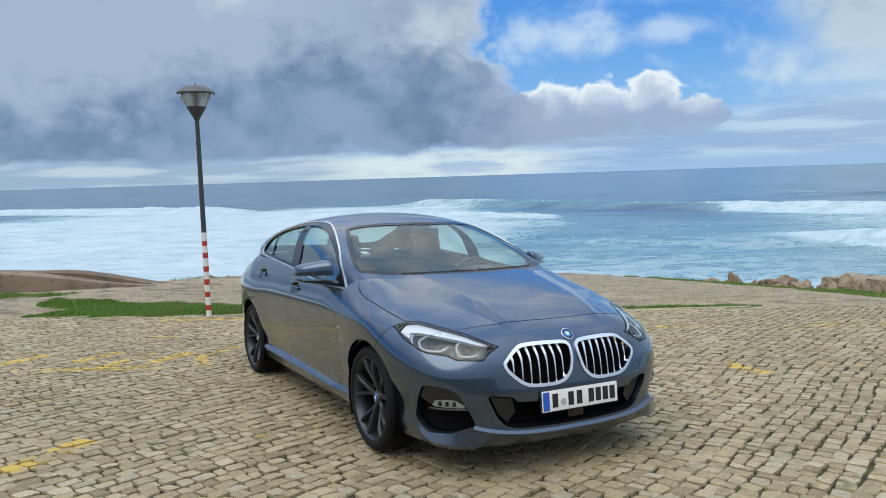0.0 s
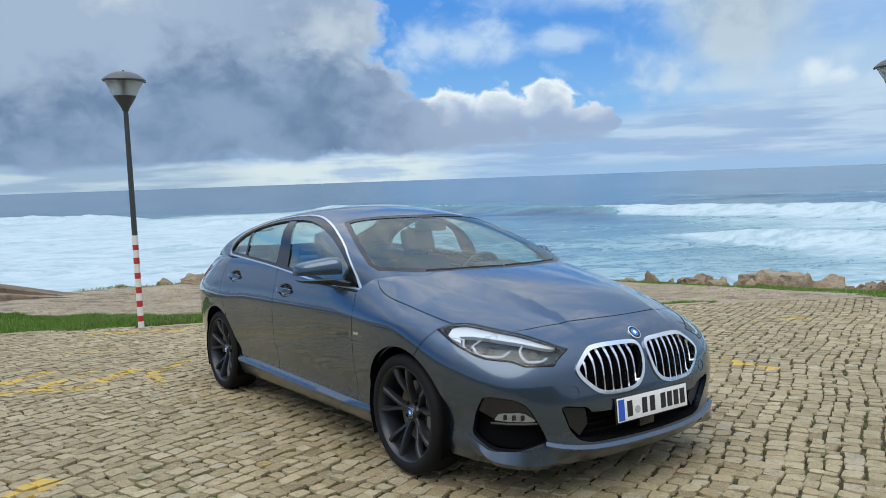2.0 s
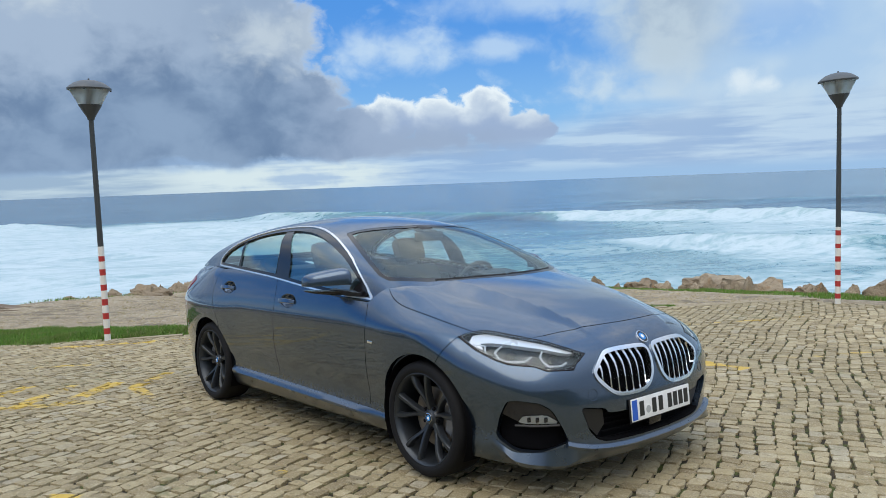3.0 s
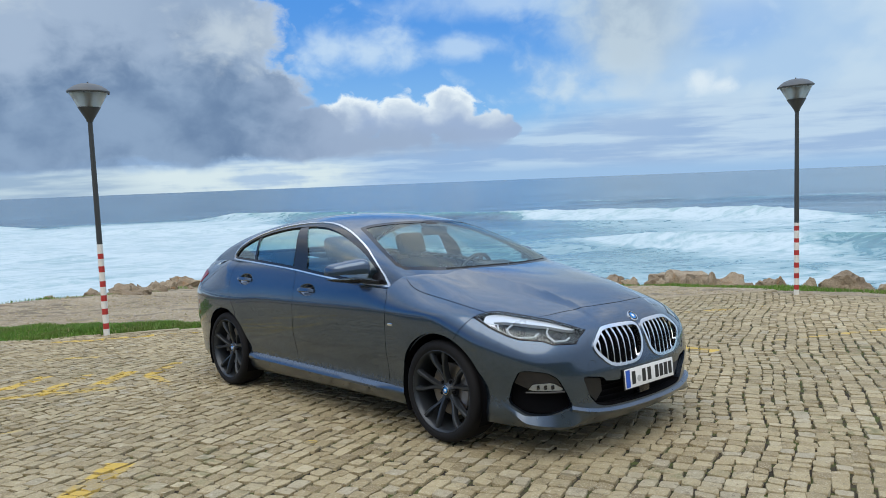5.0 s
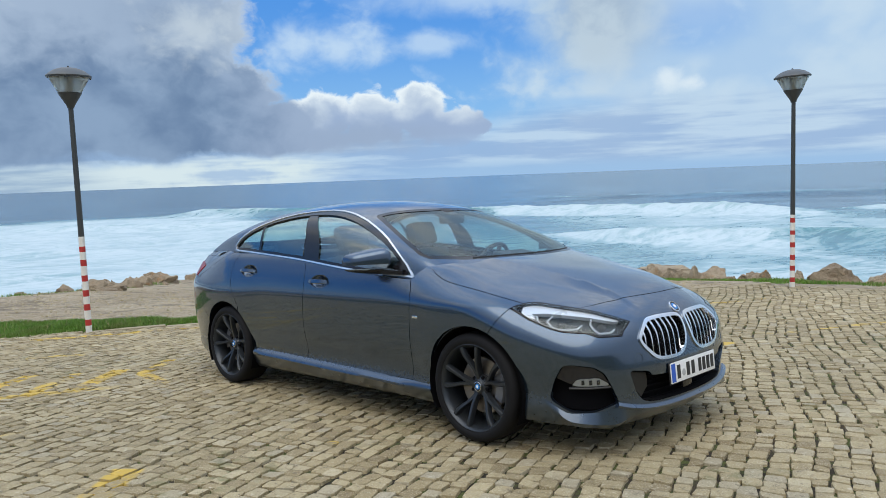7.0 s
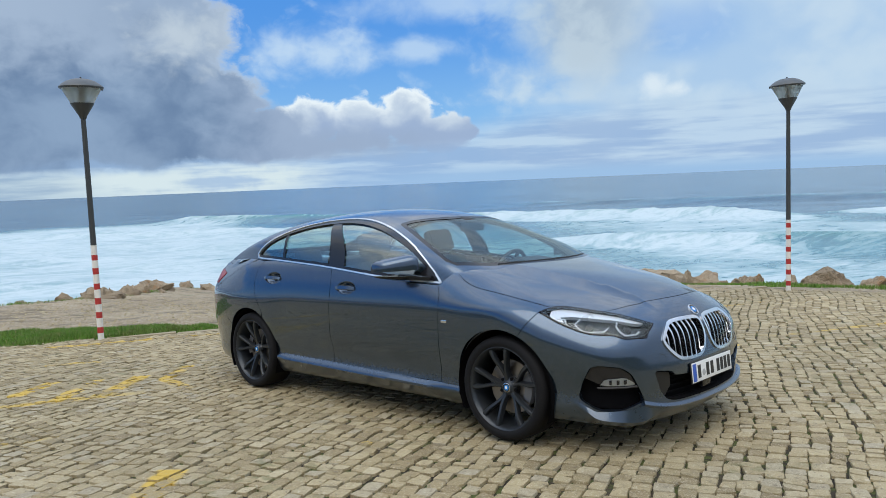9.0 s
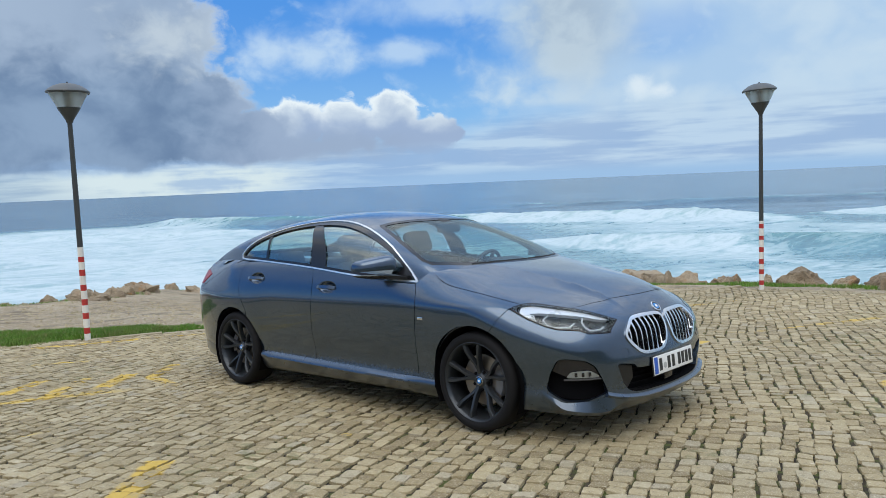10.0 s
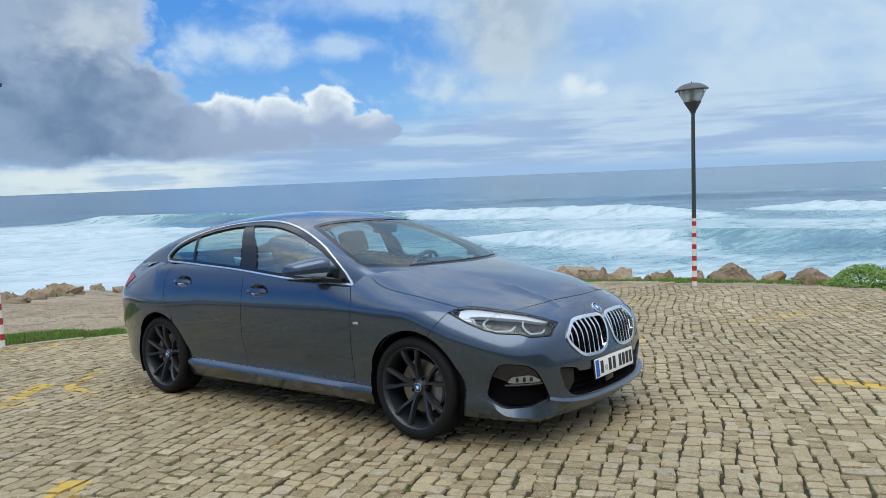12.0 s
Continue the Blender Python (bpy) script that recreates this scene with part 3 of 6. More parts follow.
# ---------------------------------------------------------------- ground and sea
TERRACE = [(-40.0, 10.8), (6.3, 10.75), (7.1, 9.3), (8.0, 7.2), (9.2, 3.0), (10.5, -4.0), (12.0, -16.0), (-40.0, -16.0)]
SHORE = [(-90, 12.5), (-40, 14.6), (-12, 16.2), (-8.2, 17.6), (-6.9, 19.6), (-6.0, 22.0), (-5.2, 26.0), (-4.2, 31.0), (-1.5, 37.0), (2.5, 42.0), (5.5, 46.0), (7.8, 45.0), (9.6, 37.0), (11.8, 29.0), (13.2, 22.0), (13.4, 17.5), (12.6, 13.5), (11.8, 9.5), (12.5, 4.0), (15.0, -8.0), (24.0, -40.0), (60, -90), (160, -150), (400, -200), (400, -600), (-500, -600), (-500, -40), (-200, 0)]


def land_z(x, y):
    """The height of the land before it breaks off to the sea."""
    x, y = np.asarray(x, float), np.asarray(y, float)
    over = np.clip(y - 10.8, 0, None)
    fall = 0.055 + 0.060 * np.clip((x + 7) / 7, 0, 1)
    right = np.clip(x - 7.0 - np.clip(7.0 - y, 0, 99) * 0.4, 0, 5)
    z = 0.196 - 0.0148 * np.clip(x, -25, 20) - 0.0470 * np.clip(y, -20, 10.8) - fall * over - 0.07 * right
    return z



# ---------------------------------------------------------------- car: the body's surface
# car space: x ahead from the middle of the wheelbase, y to the left, z up from the ground
def spline(xs, ys):
    """A natural cubic spline through a few knots."""
    xs, ys = np.array(xs, float), np.array(ys, float)
    if xs[0] > xs[-1]:
        xs, ys = xs[::-1], ys[::-1]
    n, h = len(xs), np.diff(xs)
    a, b = np.eye(n), np.zeros(n)
    for i in range(1, n - 1):
        a[i, i - 1 : i + 2] = h[i - 1], 2 * (h[i - 1] + h[i]), h[i]
        b[i] = 6 * ((ys[i + 1] - ys[i]) / h[i] - (ys[i] - ys[i - 1]) / h[i - 1])
    m = np.linalg.solve(a, b)

    def value(x):
        x = np.asarray(x, float)
        i = np.clip(np.searchsorted(xs, x) - 1, 0, n - 2)
        t, w = np.clip(x, xs[0] - 0.3, xs[-1] + 0.3) - xs[i], h[i]
        slope = (ys[i + 1] - ys[i]) / w - w * (2 * m[i] + m[i + 1]) / 6
        return ys[i] + t * (slope + t * (m[i] / 2 + t * (m[i + 1] - m[i]) / (6 * w)))

    return value


def ease(x, lo, hi):
    t = np.clip((np.asarray(x, float) - lo) / (hi - lo), 0, 1)
    return t * t * (3 - 2 * t)


# the outline seen from above, from the middle of the nose round the side to the middle of the tail
_px = [2.215, 2.207, 2.178, 2.115, 1.99, 1.80, 1.55, 1.30, 0.9, 0.3, -0.4, -1.0, -1.35, -1.70, -1.97, -2.14, -2.245, -2.300, -2.318]
_py = [0.0, 0.22, 0.43, 0.63, 0.785, 0.86, 0.890, 0.900, 0.898, 0.893, 0.893, 0.897, 0.900, 0.878, 0.822, 0.745, 0.62, 0.36, 0.0]
_chord = np.r_[0, np.cumsum(np.hypot(np.diff(_px), np.diff(_py)))]
_mx = spline(np.r_[-_chord[3:0:-1], _chord, 2 * _chord[-1] - _chord[-2:-5:-1]], np.r_[_px[3:0:-1], _px, _px[-2:-5:-1]])
_my = spline(np.r_[-_chord[3:0:-1], _chord, 2 * _chord[-1] - _chord[-2:-5:-1]], np.r_[[-v for v in _py[3:0:-1]], _py, [-v for v in _py[-2:-5:-1]]])
PLAN_C = np.linspace(0, _chord[-1], 2400)
PLAN = np.stack([_mx(PLAN_C), _my(PLAN_C)], 1)


def plan_at(c):
    """Place and outward normal of the outline at c; c runs to the right half of the car as positive."""
    e = 1e-3
    p = np.stack([_mx(c), -_my(c)], -1)
    t = np.stack([_mx(c + e) - _mx(c - e), -(_my(c + e) - _my(c - e))], -1)
    t /= np.linalg.norm(t, axis=-1, keepdims=True)
    return p, np.stack([-t[..., 1], t[..., 0]], -1)


def c_of_x(x):
    side = (PLAN_C > 0.75) & (PLAN_C < _chord[-1] - 0.75)
    return np.interp(-np.asarray(x, float), -PLAN[side, 0], PLAN_C[side])


def c_of_y(y):
    nose = PLAN_C < 1.0
    return np.sign(y) * -np.interp(np.abs(y), PLAN[nose, 1], PLAN_C[nose])


_front = spline([0.10, 0.17, 0.21, 0.28, 0.40, 0.50, 0.60, 0.70, 0.80, 0.95], [0.10, 0.05, 0.015, 0.012, 0.0, 0.010, 0.030, 0.062, 0.13, 0.30])
_side = spline([0.10, 0.18, 0.24, 0.31, 0.45, 0.58, 0.68, 0.76, 0.82, 0.88, 0.95, 1.02, 1.10], [0.12, 0.065, 0.040, 0.042, 0.022, 0.008, 0.002, 0.0, 0.007, 0.022, 0.047, 0.077, 0.13])
_tail = spline([0.10, 0.22, 0.30, 0.45, 0.60, 0.75, 0.90, 1.0, 1.08, 1.2], [0.25, 0.12, 0.05, 0.015, 0.0, 0.025, 0.055, 0.05, 0.045, 0.08])


def inset(c, z):
    _, n = plan_at(np.abs(c))
    x = _mx(np.abs(c))
    wf, wr = np.clip(n[..., 0], 0, 1) ** 2, np.clip(-n[..., 0], 0, 1) ** 2
    flare = sum(0.012 * np.exp(-(((x - h) / 0.42) ** 4)) * np.exp(-(((z - 0.60) / 0.2) ** 2)) for h in (1.335, -1.335))
    lean = 0.16 * ease(x, 0.55, 1.5) * ease(z, 0.76, 1.0)  # the wings fold inwards towards the bonnet
    lean = lean + 0.06 * ease(-x, 1.3, 2.0) * ease(z, 0.76, 0.98)  # and the rear quarters towards the boot
    waist = 0.012 * np.exp(-(((z - 0.40) / 0.12) ** 2)) * np.exp(-((x / 0.9) ** 4))
    return wf * _front(z) + wr * _tail(z) + (1 - wf - wr) * (_side(z) - flare + lean + waist)


_deck = spline([2.35, 2.21, 2.13, 2.03, 1.90, 1.70, 1.45, 1.20, 0.95, 0.6], [0.55, 0.675, 0.740, 0.790, 0.835, 0.890, 0.940, 0.980, 1.010, 1.03])
_boot = spline([-1.5, -1.75, -1.95, -2.10, -2.20, -2.35], [1.13, 1.080, 1.058, 1.062, 1.066, 1.04])


def deck(x, y):
    """The height of bonnet and boot lid before they round over into the sides."""
    a = np.abs(y)
    drop = np.interp(x, [0.7, 1.0, 1.35, 1.65, 2.0, 2.3], [0.010, 0.025, 0.085, 0.150, 0.20, 0.20])
    ridge = 0.320 + 0.105 * np.clip(2.0 - x, -0.1, 1.2)  # the sharp crease of the power dome
    foot = np.interp(x, [1.0, 1.21, 1.5, 1.8, 1.9, 2.1], [0.64, 0.585, 0.530, 0.425, 0.385, 0.34])
    u = np.clip((a - ridge) / np.maximum(foot - ridge, 0.02), 0, 1)
    hood = _deck(x) - drop * (a / 0.82) ** 2.4 + 0.024 * (1 - u) ** 1.6 * ease(x, 2.13, 1.75)
    hood = hood + 0.4 * ease(x, 0.8, 0.45)  # beside the cabin the sides rise freely
    return np.where(x > -0.4, hood, _boot(x) - 0.05 * (a / 0.75) ** 2)


ROUND_R = 0.13


def _smax(a, b, r):
    h = np.clip(r - np.abs(a - b), 0, None) / r
    return np.maximum(a, b) + h * h * r / 4


def _bisect(f, lo, hi, rounds=34):
    """The zero of f, which is positive at lo and negative at hi."""
    for _ in range(rounds):
        mid = (lo + hi) / 2
        plus = f(mid) > 0
        lo, hi = np.where(plus, mid, lo), np.where(plus, hi, mid)
    return (lo + hi) / 2


def wrap(q):
    """Points (c, z) of the body's flank, nose and tail in space."""
    c, z = np.asarray(q, float).T
    p, n = plan_at(np.abs(c))
    fold = inset(c, z)

    def f(d):
        at = p - n * d[:, None]
        return _smax(fold - d, z - deck(at[:, 0], at[:, 1]), ROUND_R)

    d = _bisect(f, np.full(len(c), -0.05), np.full(len(c), 0.75), 28)
    at = p - n * d[:, None]
    return np.stack([at[:, 0], np.where(c < 0, -at[:, 1], at[:, 1]), z], 1)


def depth_at(x, y):
    """How deep a place lies inside the outline, and the outline's c there."""
    at, best = np.stack([x, np.abs(y)], 1), []
    for part in np.array_split(at, max(1, len(at) // 400)):
        d2 = ((part[:, None] - PLAN[None]) ** 2).sum(-1)
        best.append(d2.argmin(1))
    i = np.clip(np.concatenate(best), 1, len(PLAN) - 2)
    t = PLAN[i + 1] - PLAN[i - 1]
    k = ((at - PLAN[i - 1]) * t).sum(1) / (t * t).sum(1)
    foot = PLAN[i - 1] + k[:, None] * t
    t /= np.linalg.norm(t, axis=1, keepdims=True)
    d = -((at - foot) * np.stack([-t[:, 1], t[:, 0]], 1)).sum(1)
    c = PLAN_C[i - 1] + k * (PLAN_C[i + 1] - PLAN_C[i - 1])
    return np.abs(d), c


def top(q):
    """Points (x, y) of bonnet and boot lid in space."""
    x, y = np.asarray(q, float).T
    d, c = depth_at(x, y)
    z = _bisect(lambda z: -_smax(inset(c, z) - d, z - deck(x, y), ROUND_R), np.full(len(x), 0.5), np.full(len(x), 1.3))
    return np.stack([x, y, z], 1)


# the cabin: superellipse sections that lean inwards
_belt = spline([1.25, 0.95, 0.76, 0.37, 0.02, -0.34, -0.8, -1.16, -1.5, -1.9, -2.1], [0.875, 0.892, 0.903, 0.926, 0.958, 0.993, 1.026, 1.047, 1.055, 1.04, 1.02])
_beam = spline([1.25, 0.95, 0.76, 0.37, -0.34, -1.0, -1.5, -1.9, -2.1], [0.72, 0.775, 0.803, 0.835, 0.825, 0.800, 0.745, 0.66, 0.60])
_ridge = spline([1.27, 1.17, 1.05, 0.80, 0.50, 0.22, 0.0, -0.3, -0.6, -0.9, -1.2, -1.5, -1.75, -1.95, -2.1], [0.948, 0.995, 1.048, 1.148, 1.263, 1.355, 1.393, 1.417, 1.416, 1.396, 1.352, 1.272, 1.172, 1.062, 1.00])
LEAN_IN = 0.30


def power(x):
    """How boxy the section is; it grows rounder towards the foot of the windscreen."""
    return 5.0 - 2.9 * ease(x, 0.70, 1.10)


def cabin(q):
    """Points (x, v) of the cabin: v runs from 0 at the right belt over the roof (pi / 2) to pi at the left belt."""
    x, v = np.asarray(q, float).T
    up, h = np.abs(np.sin(v)) ** (2 / power(x)), _ridge(x) - _belt(x)
    return np.stack([x, -(_beam(x) - LEAN_IN * h * up) * np.cos(v), _belt(x) + h * up], 1)


def v_of_z(x, z):
    return np.arcsin(np.clip((np.asarray(z) - _belt(x)) / (_ridge(x) - _belt(x)), 0, 1) ** (power(x) / 2))


def v_of_y(x, y):
    """v for the place y across the car, over the middle of the right half (y < 0) or the left."""
    x, y = np.asarray(x, float), np.asarray(y, float)
    v = _bisect(lambda v: -cabin(np.stack([x, v], 1))[:, 1] - np.abs(y), np.zeros(len(x)), np.full(len(x), np.pi / 2))
    return np.where(y < 0, v, np.pi - v)



# ---------------------------------------------------------------- car: the parts
def on_wrap(points):
    """(c, z) for places (x, y, z) near the body."""
    p = np.array(points, float)
    _, c = depth_at(p[:, 0], p[:, 1])
    return np.stack([np.where(p[:, 1] <= 0, c, -c), p[:, 2]], 1)


def flank(points):
    """(c, z) for places (x, z) on the right flank."""
    p = np.array(points, float)
    return np.stack([c_of_x(p[:, 0]), p[:, 1]], 1)


def nose(points):
    """(c, z) for places (y, z) on the nose."""
    p = np.array(points, float)
    return np.stack([c_of_y(p[:, 0]), p[:, 1]], 1)


def other_side(q):
    return np.array(q)[::-1] * [-1, 1]


def arc(x, a0, a1, r=0.352, n=22):
    return [(x + r * math.cos(radians(a0 + (a1 - a0) * i / n)), 0.308 + r * math.sin(radians(a0 + (a1 - a0) * i / n))) for i in range(n + 1)]


def curve(points, step):
    """A smooth line through a few places, with points about step apart."""
    p = np.array(points, float)
    at = np.r_[0, np.cumsum(np.linalg.norm(np.diff(p, axis=0), axis=1))]
    t = np.linspace(0, at[-1], max(2, int(at[-1] / step) + 1))
    return np.stack([spline(at, p[:, k])(t) for k in range(p.shape[1])], 1)


def lifted(surface, q, lift):
    return surface(np.array(q, float)) + surface_normals(surface, np.array(q, float), 1.0) * lift


def build_car():
    car = thing("car", CAR, "storm grey four-door coupe parked on the cobbled terrace", "car")
    FRONT, REAR = 1.335, -1.335
    gap = 0.0022

    # ---- bonnet and its neighbours
    lamp_tip = on_wrap(top(np.array([(1.584, -0.823)])))
    lamp_top = curve([(1.618, -0.756), (1.652, -0.714), (1.745, -0.660), (1.872, -0.596)], 0.02)
    lamp_end = curve([(1.872, -0.596), (1.945, -0.559), (2.010, -0.521), (2.058, -0.481)], 0.02)[1:]
    lamp_low = np.array([(2.089, -0.440, 0.686), (2.100, -0.515, 0.648), (2.103, -0.545, 0.621), (2.035, -0.665, 0.625), (1.990, -0.700, 0.645), (1.890, -0.773, 0.655), (1.825, -0.803, 0.672), (1.705, -0.823, 0.715)])
    lamp_brow, lamp_rest = on_wrap(top(lamp_top)), np.concatenate([on_wrap(top(lamp_end)), on_wrap(lamp_low)])
    lamp_q = np.concatenate([lamp_tip, lamp_brow, lamp_rest])
    side_line = curve([(0.885, -0.735), (0.95, -0.770), (1.045, -0.797), (1.22, -0.803), (1.45, -0.792), (1.55, -0.774), (1.618, -0.756)], 0.025)
    front_line = [tuple(v) for v in curve([(1.905, -0.53), (1.935, -0.45), (1.966, -0.36), (1.987, -0.28), (2.003, -0.17), (2.010, -0.08), (2.012, 0.0)], 0.02)]
    cowl = [(1.178, 0.0), (1.155, -0.2), (1.108, -0.4), (1.038, -0.555), (0.955, -0.655), (0.905, -0.710)]
    right = cowl[1:] + [tuple(v) for v in side_line] + [tuple(v) for v in lamp_top[1:]] + front_line
    hood_edge = right + [(x, -y) for x, y in right[-2::-1]] + [cowl[0]]
    patch("bonnet", top, shrink(hood_edge, gap), cell=0.02, mat=PAINT, parent=car, rim=0.03)

    split = 66  # where the wing meets the bumper on the arch, degrees
    nose_edge = on_wrap(top(np.array(front_line[::-1])))
    arch_front = flank(arc(FRONT, split, -24))
    half = [*nose_edge, lamp_brow[-1], *lamp_rest, lamp_tip[0], *arch_front, *flank([(1.72, 0.165)]), *nose([(-0.70, 0.150), (-0.4, 0.150)])]
    outline = np.array(half + [(-c, z) for c, z in half[:0:-1]])
    kidney = rounded([(-0.455, 0.600), (-0.40, 0.650), (-0.345, 0.686), (-0.24, 0.692), (-0.05, 0.688), (-0.017, 0.665), (-0.020, 0.600), (-0.040, 0.530), (-0.085, 0.485), (-0.15, 0.468), (-0.30, 0.470), (-0.36, 0.492), (-0.435, 0.556)], 2, 0.2)
    kidney_q = nose(kidney)
    mouth = [(-0.555, 0.446), (-0.41, 0.425), (-0.385, 0.395), (0.0, 0.385), (0.385, 0.395), (0.41, 0.425), (0.555, 0.446), (0.50, 0.325), (0.45, 0.272), (0.38, 0.252), (0.0, 0.246), (-0.38, 0.252), (-0.45, 0.272), (-0.50, 0.325)]
    mouth_q = nose(rounded(mouth, 2, 0.15))
    duct = [(1.822, -0.812, 0.302), (1.856, -0.815, 0.40), (1.906, -0.814, 0.484), (1.953, -0.793, 0.493), (2.038, -0.721, 0.480), (2.077, -0.681, 0.447), (2.099, -0.627, 0.348), (2.109, -0.598, 0.283), (2.092, -0.634, 0.272), (2.038, -0.708, 0.243), (1.934, -0.778, 0.239)]
    duct_q = rounded(on_wrap(duct), 2, 0.15)
    k = len(nose_edge)
    patch("front_bumper", wrap, shrink_but(outline, gap, np.r_[0:k, len(outline) - k + 1 : len(outline)]), [kidney_q, other_side(kidney_q), mouth_q, duct_q, other_side(duct_q)], cell=0.022, mat=PAINT, parent=car, rim=0.035)

    # ---- kidney grilles
    for q in (kidney_q, other_side(kidney_q)):
        grille = patch("kidney_grille", wrap, shrink(q, -0.004), [shrink(q, 0.014)], cell=0.02, mat=CHROME, parent=car, label="chrome-framed kidney grille", lift=0.008, rim=0.03)
        # a near-black sheet stands in for the shade behind the slats
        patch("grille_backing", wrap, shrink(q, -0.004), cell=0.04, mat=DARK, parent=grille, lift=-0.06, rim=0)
        sign = 1 if q[:, 0].mean() > 0 else -1
        for k in range(7):
            y = -0.392 + 0.0515 * k
            zs = [z0 + (z1 - z0) * (y - y0) / (y1 - y0) for (y0, z0), (y1, z1) in zip(kidney, np.roll(kidney, -1, 0)) if (y0 > y) != (y1 > y)]
            if len(zs) < 2:
                continue
            z1, z0 = max(zs) - 0.008, min(zs) + 0.008
            t = np.linspace(0, 1, 9)
            z, slide = z1 + (z0 - z1) * t, -0.010 * np.clip(1 - t / 0.3, 0, 1)  # the upper end leans outwards
            wide = 0.0092 - 0.0052 * ease(t, 0.0, 0.55) + 0.004 * np.clip(t - 0.75, 0, 1)
            inner = nose(np.stack([y + slide - wide, z], 1)) * [sign, 1]
            outer = nose(np.stack([y + slide + wide, z], 1)) * [sign, 1]
            both_q = np.concatenate([inner, outer])
            p, n = wrap(both_q), surface_normals(wrap, both_q, 1.0)
            fore = p - n * np.tile(0.006 + 0.012 * np.abs(t - 0.3), 2)[:, None]
            aft = p - n * 0.045
            bm = bmesh.new()
            rows = [[bm.verts.new(v) for v in (fore[i], fore[i + 9], aft[i + 9], aft[i])] for i in range(9)]
            for r0, r1 in zip(rows, rows[1:]):
                for j in range(4):
                    bm.faces.new((r0[j], r0[(j + 1) % 4], r1[(j + 1) % 4], r1[j]))
            part("slat", bm, CHROME, grille, smooth=False)

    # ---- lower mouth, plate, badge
    # a near-black sheet and bars carry the shade inside the mouth
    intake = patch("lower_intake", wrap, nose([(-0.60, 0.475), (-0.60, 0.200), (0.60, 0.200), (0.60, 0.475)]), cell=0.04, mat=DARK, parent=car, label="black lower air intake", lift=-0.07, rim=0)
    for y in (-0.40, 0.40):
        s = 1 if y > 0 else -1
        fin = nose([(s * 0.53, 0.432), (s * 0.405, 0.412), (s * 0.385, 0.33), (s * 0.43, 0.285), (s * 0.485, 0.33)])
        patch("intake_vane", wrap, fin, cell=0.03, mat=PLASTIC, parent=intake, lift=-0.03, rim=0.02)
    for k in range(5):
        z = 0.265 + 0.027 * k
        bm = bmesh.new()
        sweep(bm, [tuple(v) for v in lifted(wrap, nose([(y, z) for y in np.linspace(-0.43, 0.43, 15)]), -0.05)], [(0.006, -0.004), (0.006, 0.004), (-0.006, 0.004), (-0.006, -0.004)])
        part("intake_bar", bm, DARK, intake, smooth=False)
    bm = bmesh.new()
    box(bm, (2.145, -0.055, 0.268), (2.187, 0.055, 0.325), 0.008)
    part("radar_cover", bm, BLACK, intake, "black sensor cover")
    # an added near-black strip hides the bright painted ledge, as shade would
    bm = bmesh.new()
    sweep(bm, [tuple(v) for v in lifted(wrap, nose([(y, 0.254 + 0.03 * abs(y / 0.46) ** 6) for y in np.linspace(-0.44, 0.44, 25)]), -0.026)], [(-0.022, -0.004), (0.022, -0.004), (0.022, 0.004), (-0.022, 0.004)])
    part("intake_sill", bm, DARK, intake, smooth=False)
    # splitter lip under the mouth
    bm = bmesh.new()
    ys = np.linspace(-0.62, 0.62, 31)
    sweep(bm, [tuple(v) for v in lifted(wrap, nose([(y, 0.222 + 0.05 * abs(y / 0.62) ** 4) for y in ys]), 0.002)], [(-0.012, -0.018), (0.014, -0.012), (0.020, 0.0), (0.006, 0.016), (-0.012, 0.018)])
    part("front_splitter", bm, PAINT, car)
    bm = bmesh.new()
    sweep(bm, [tuple(v) for v in lifted(wrap, nose([(y, 0.172) for y in np.linspace(-0.66, 0.66, 25)]), -0.025)], [(-0.03, -0.02), (0.018, -0.015), (0.018, 0.02), (-0.03, 0.02)])
    part("lower_lip", bm, PLASTIC, car)
    m = Matrix.Translation((2.222, 0.008, 0.384)) @ pose(0, 0, 0, 0, -4, 0).to_3x3().to_4x4()
    bm = bmesh.new()
    box(bm, (-0.006, -0.26, -0.056), (0.0, 0.26, 0.056), 0.004, m)
    plate = part("number_plate", bm, PLATE_WHITE, car, "white number plate with blue strip")
    bm = bmesh.new()
    box(bm, (-0.012, -0.268, -0.062), (-0.0055, 0.268, 0.058), 0.003, m)
    part("plate_holder", bm, PLASTIC, plate)
    bm = bmesh.new()
    box(bm, (0.0, -0.255, -0.050), (0.0012, -0.213, 0.050), 0, m)
    part("blue_strip", bm, PLATE_BLUE, plate, smooth=False)
    for y in (-0.175, -0.068, -0.010, 0.072, 0.122, 0.172, 0.222):  # characters, as plain bars
        bm = bmesh.new()
        box(bm, (0.0, y - 0.0185, -0.037), (0.0012, y + 0.0185, 0.037), 0.0, m)
        part("character_bar", bm, INK, plate, smooth=False)
    bm = bmesh.new()
    lathe(bm, [(0, 0.0015), (0.019, 0.0015), (0.019, 0)], m @ Matrix.Translation((0, -0.120, -0.012)) @ pose(0, 0, 0, 0, 90, 0), 20)
    part("seal", bm, simple("seal_grey", (0.42, 0.43, 0.43), 0.4), plate)
    def roundel(name, at, normal, r, parent):
        m = Matrix.Translation(at) @ Vector(normal).to_track_quat("Z", "Y").to_matrix().to_4x4()
        bm = bmesh.new()
        lathe(bm, [(0, 0.004), (r * 0.95, 0.004), (r, 0.002), (r, -0.003)], m, 28)
        ob = part(name, bm, BLACK, parent, "round badge with blue and white centre")
        bm = bmesh.new()
        lathe(bm, [(r * 0.90, 0.003), (r * 0.93, 0.006), (r * 1.02, 0.005), (r * 1.04, -0.003)], m, 28)
        part("ring", bm, CHROME, ob)
        bm = bmesh.new()
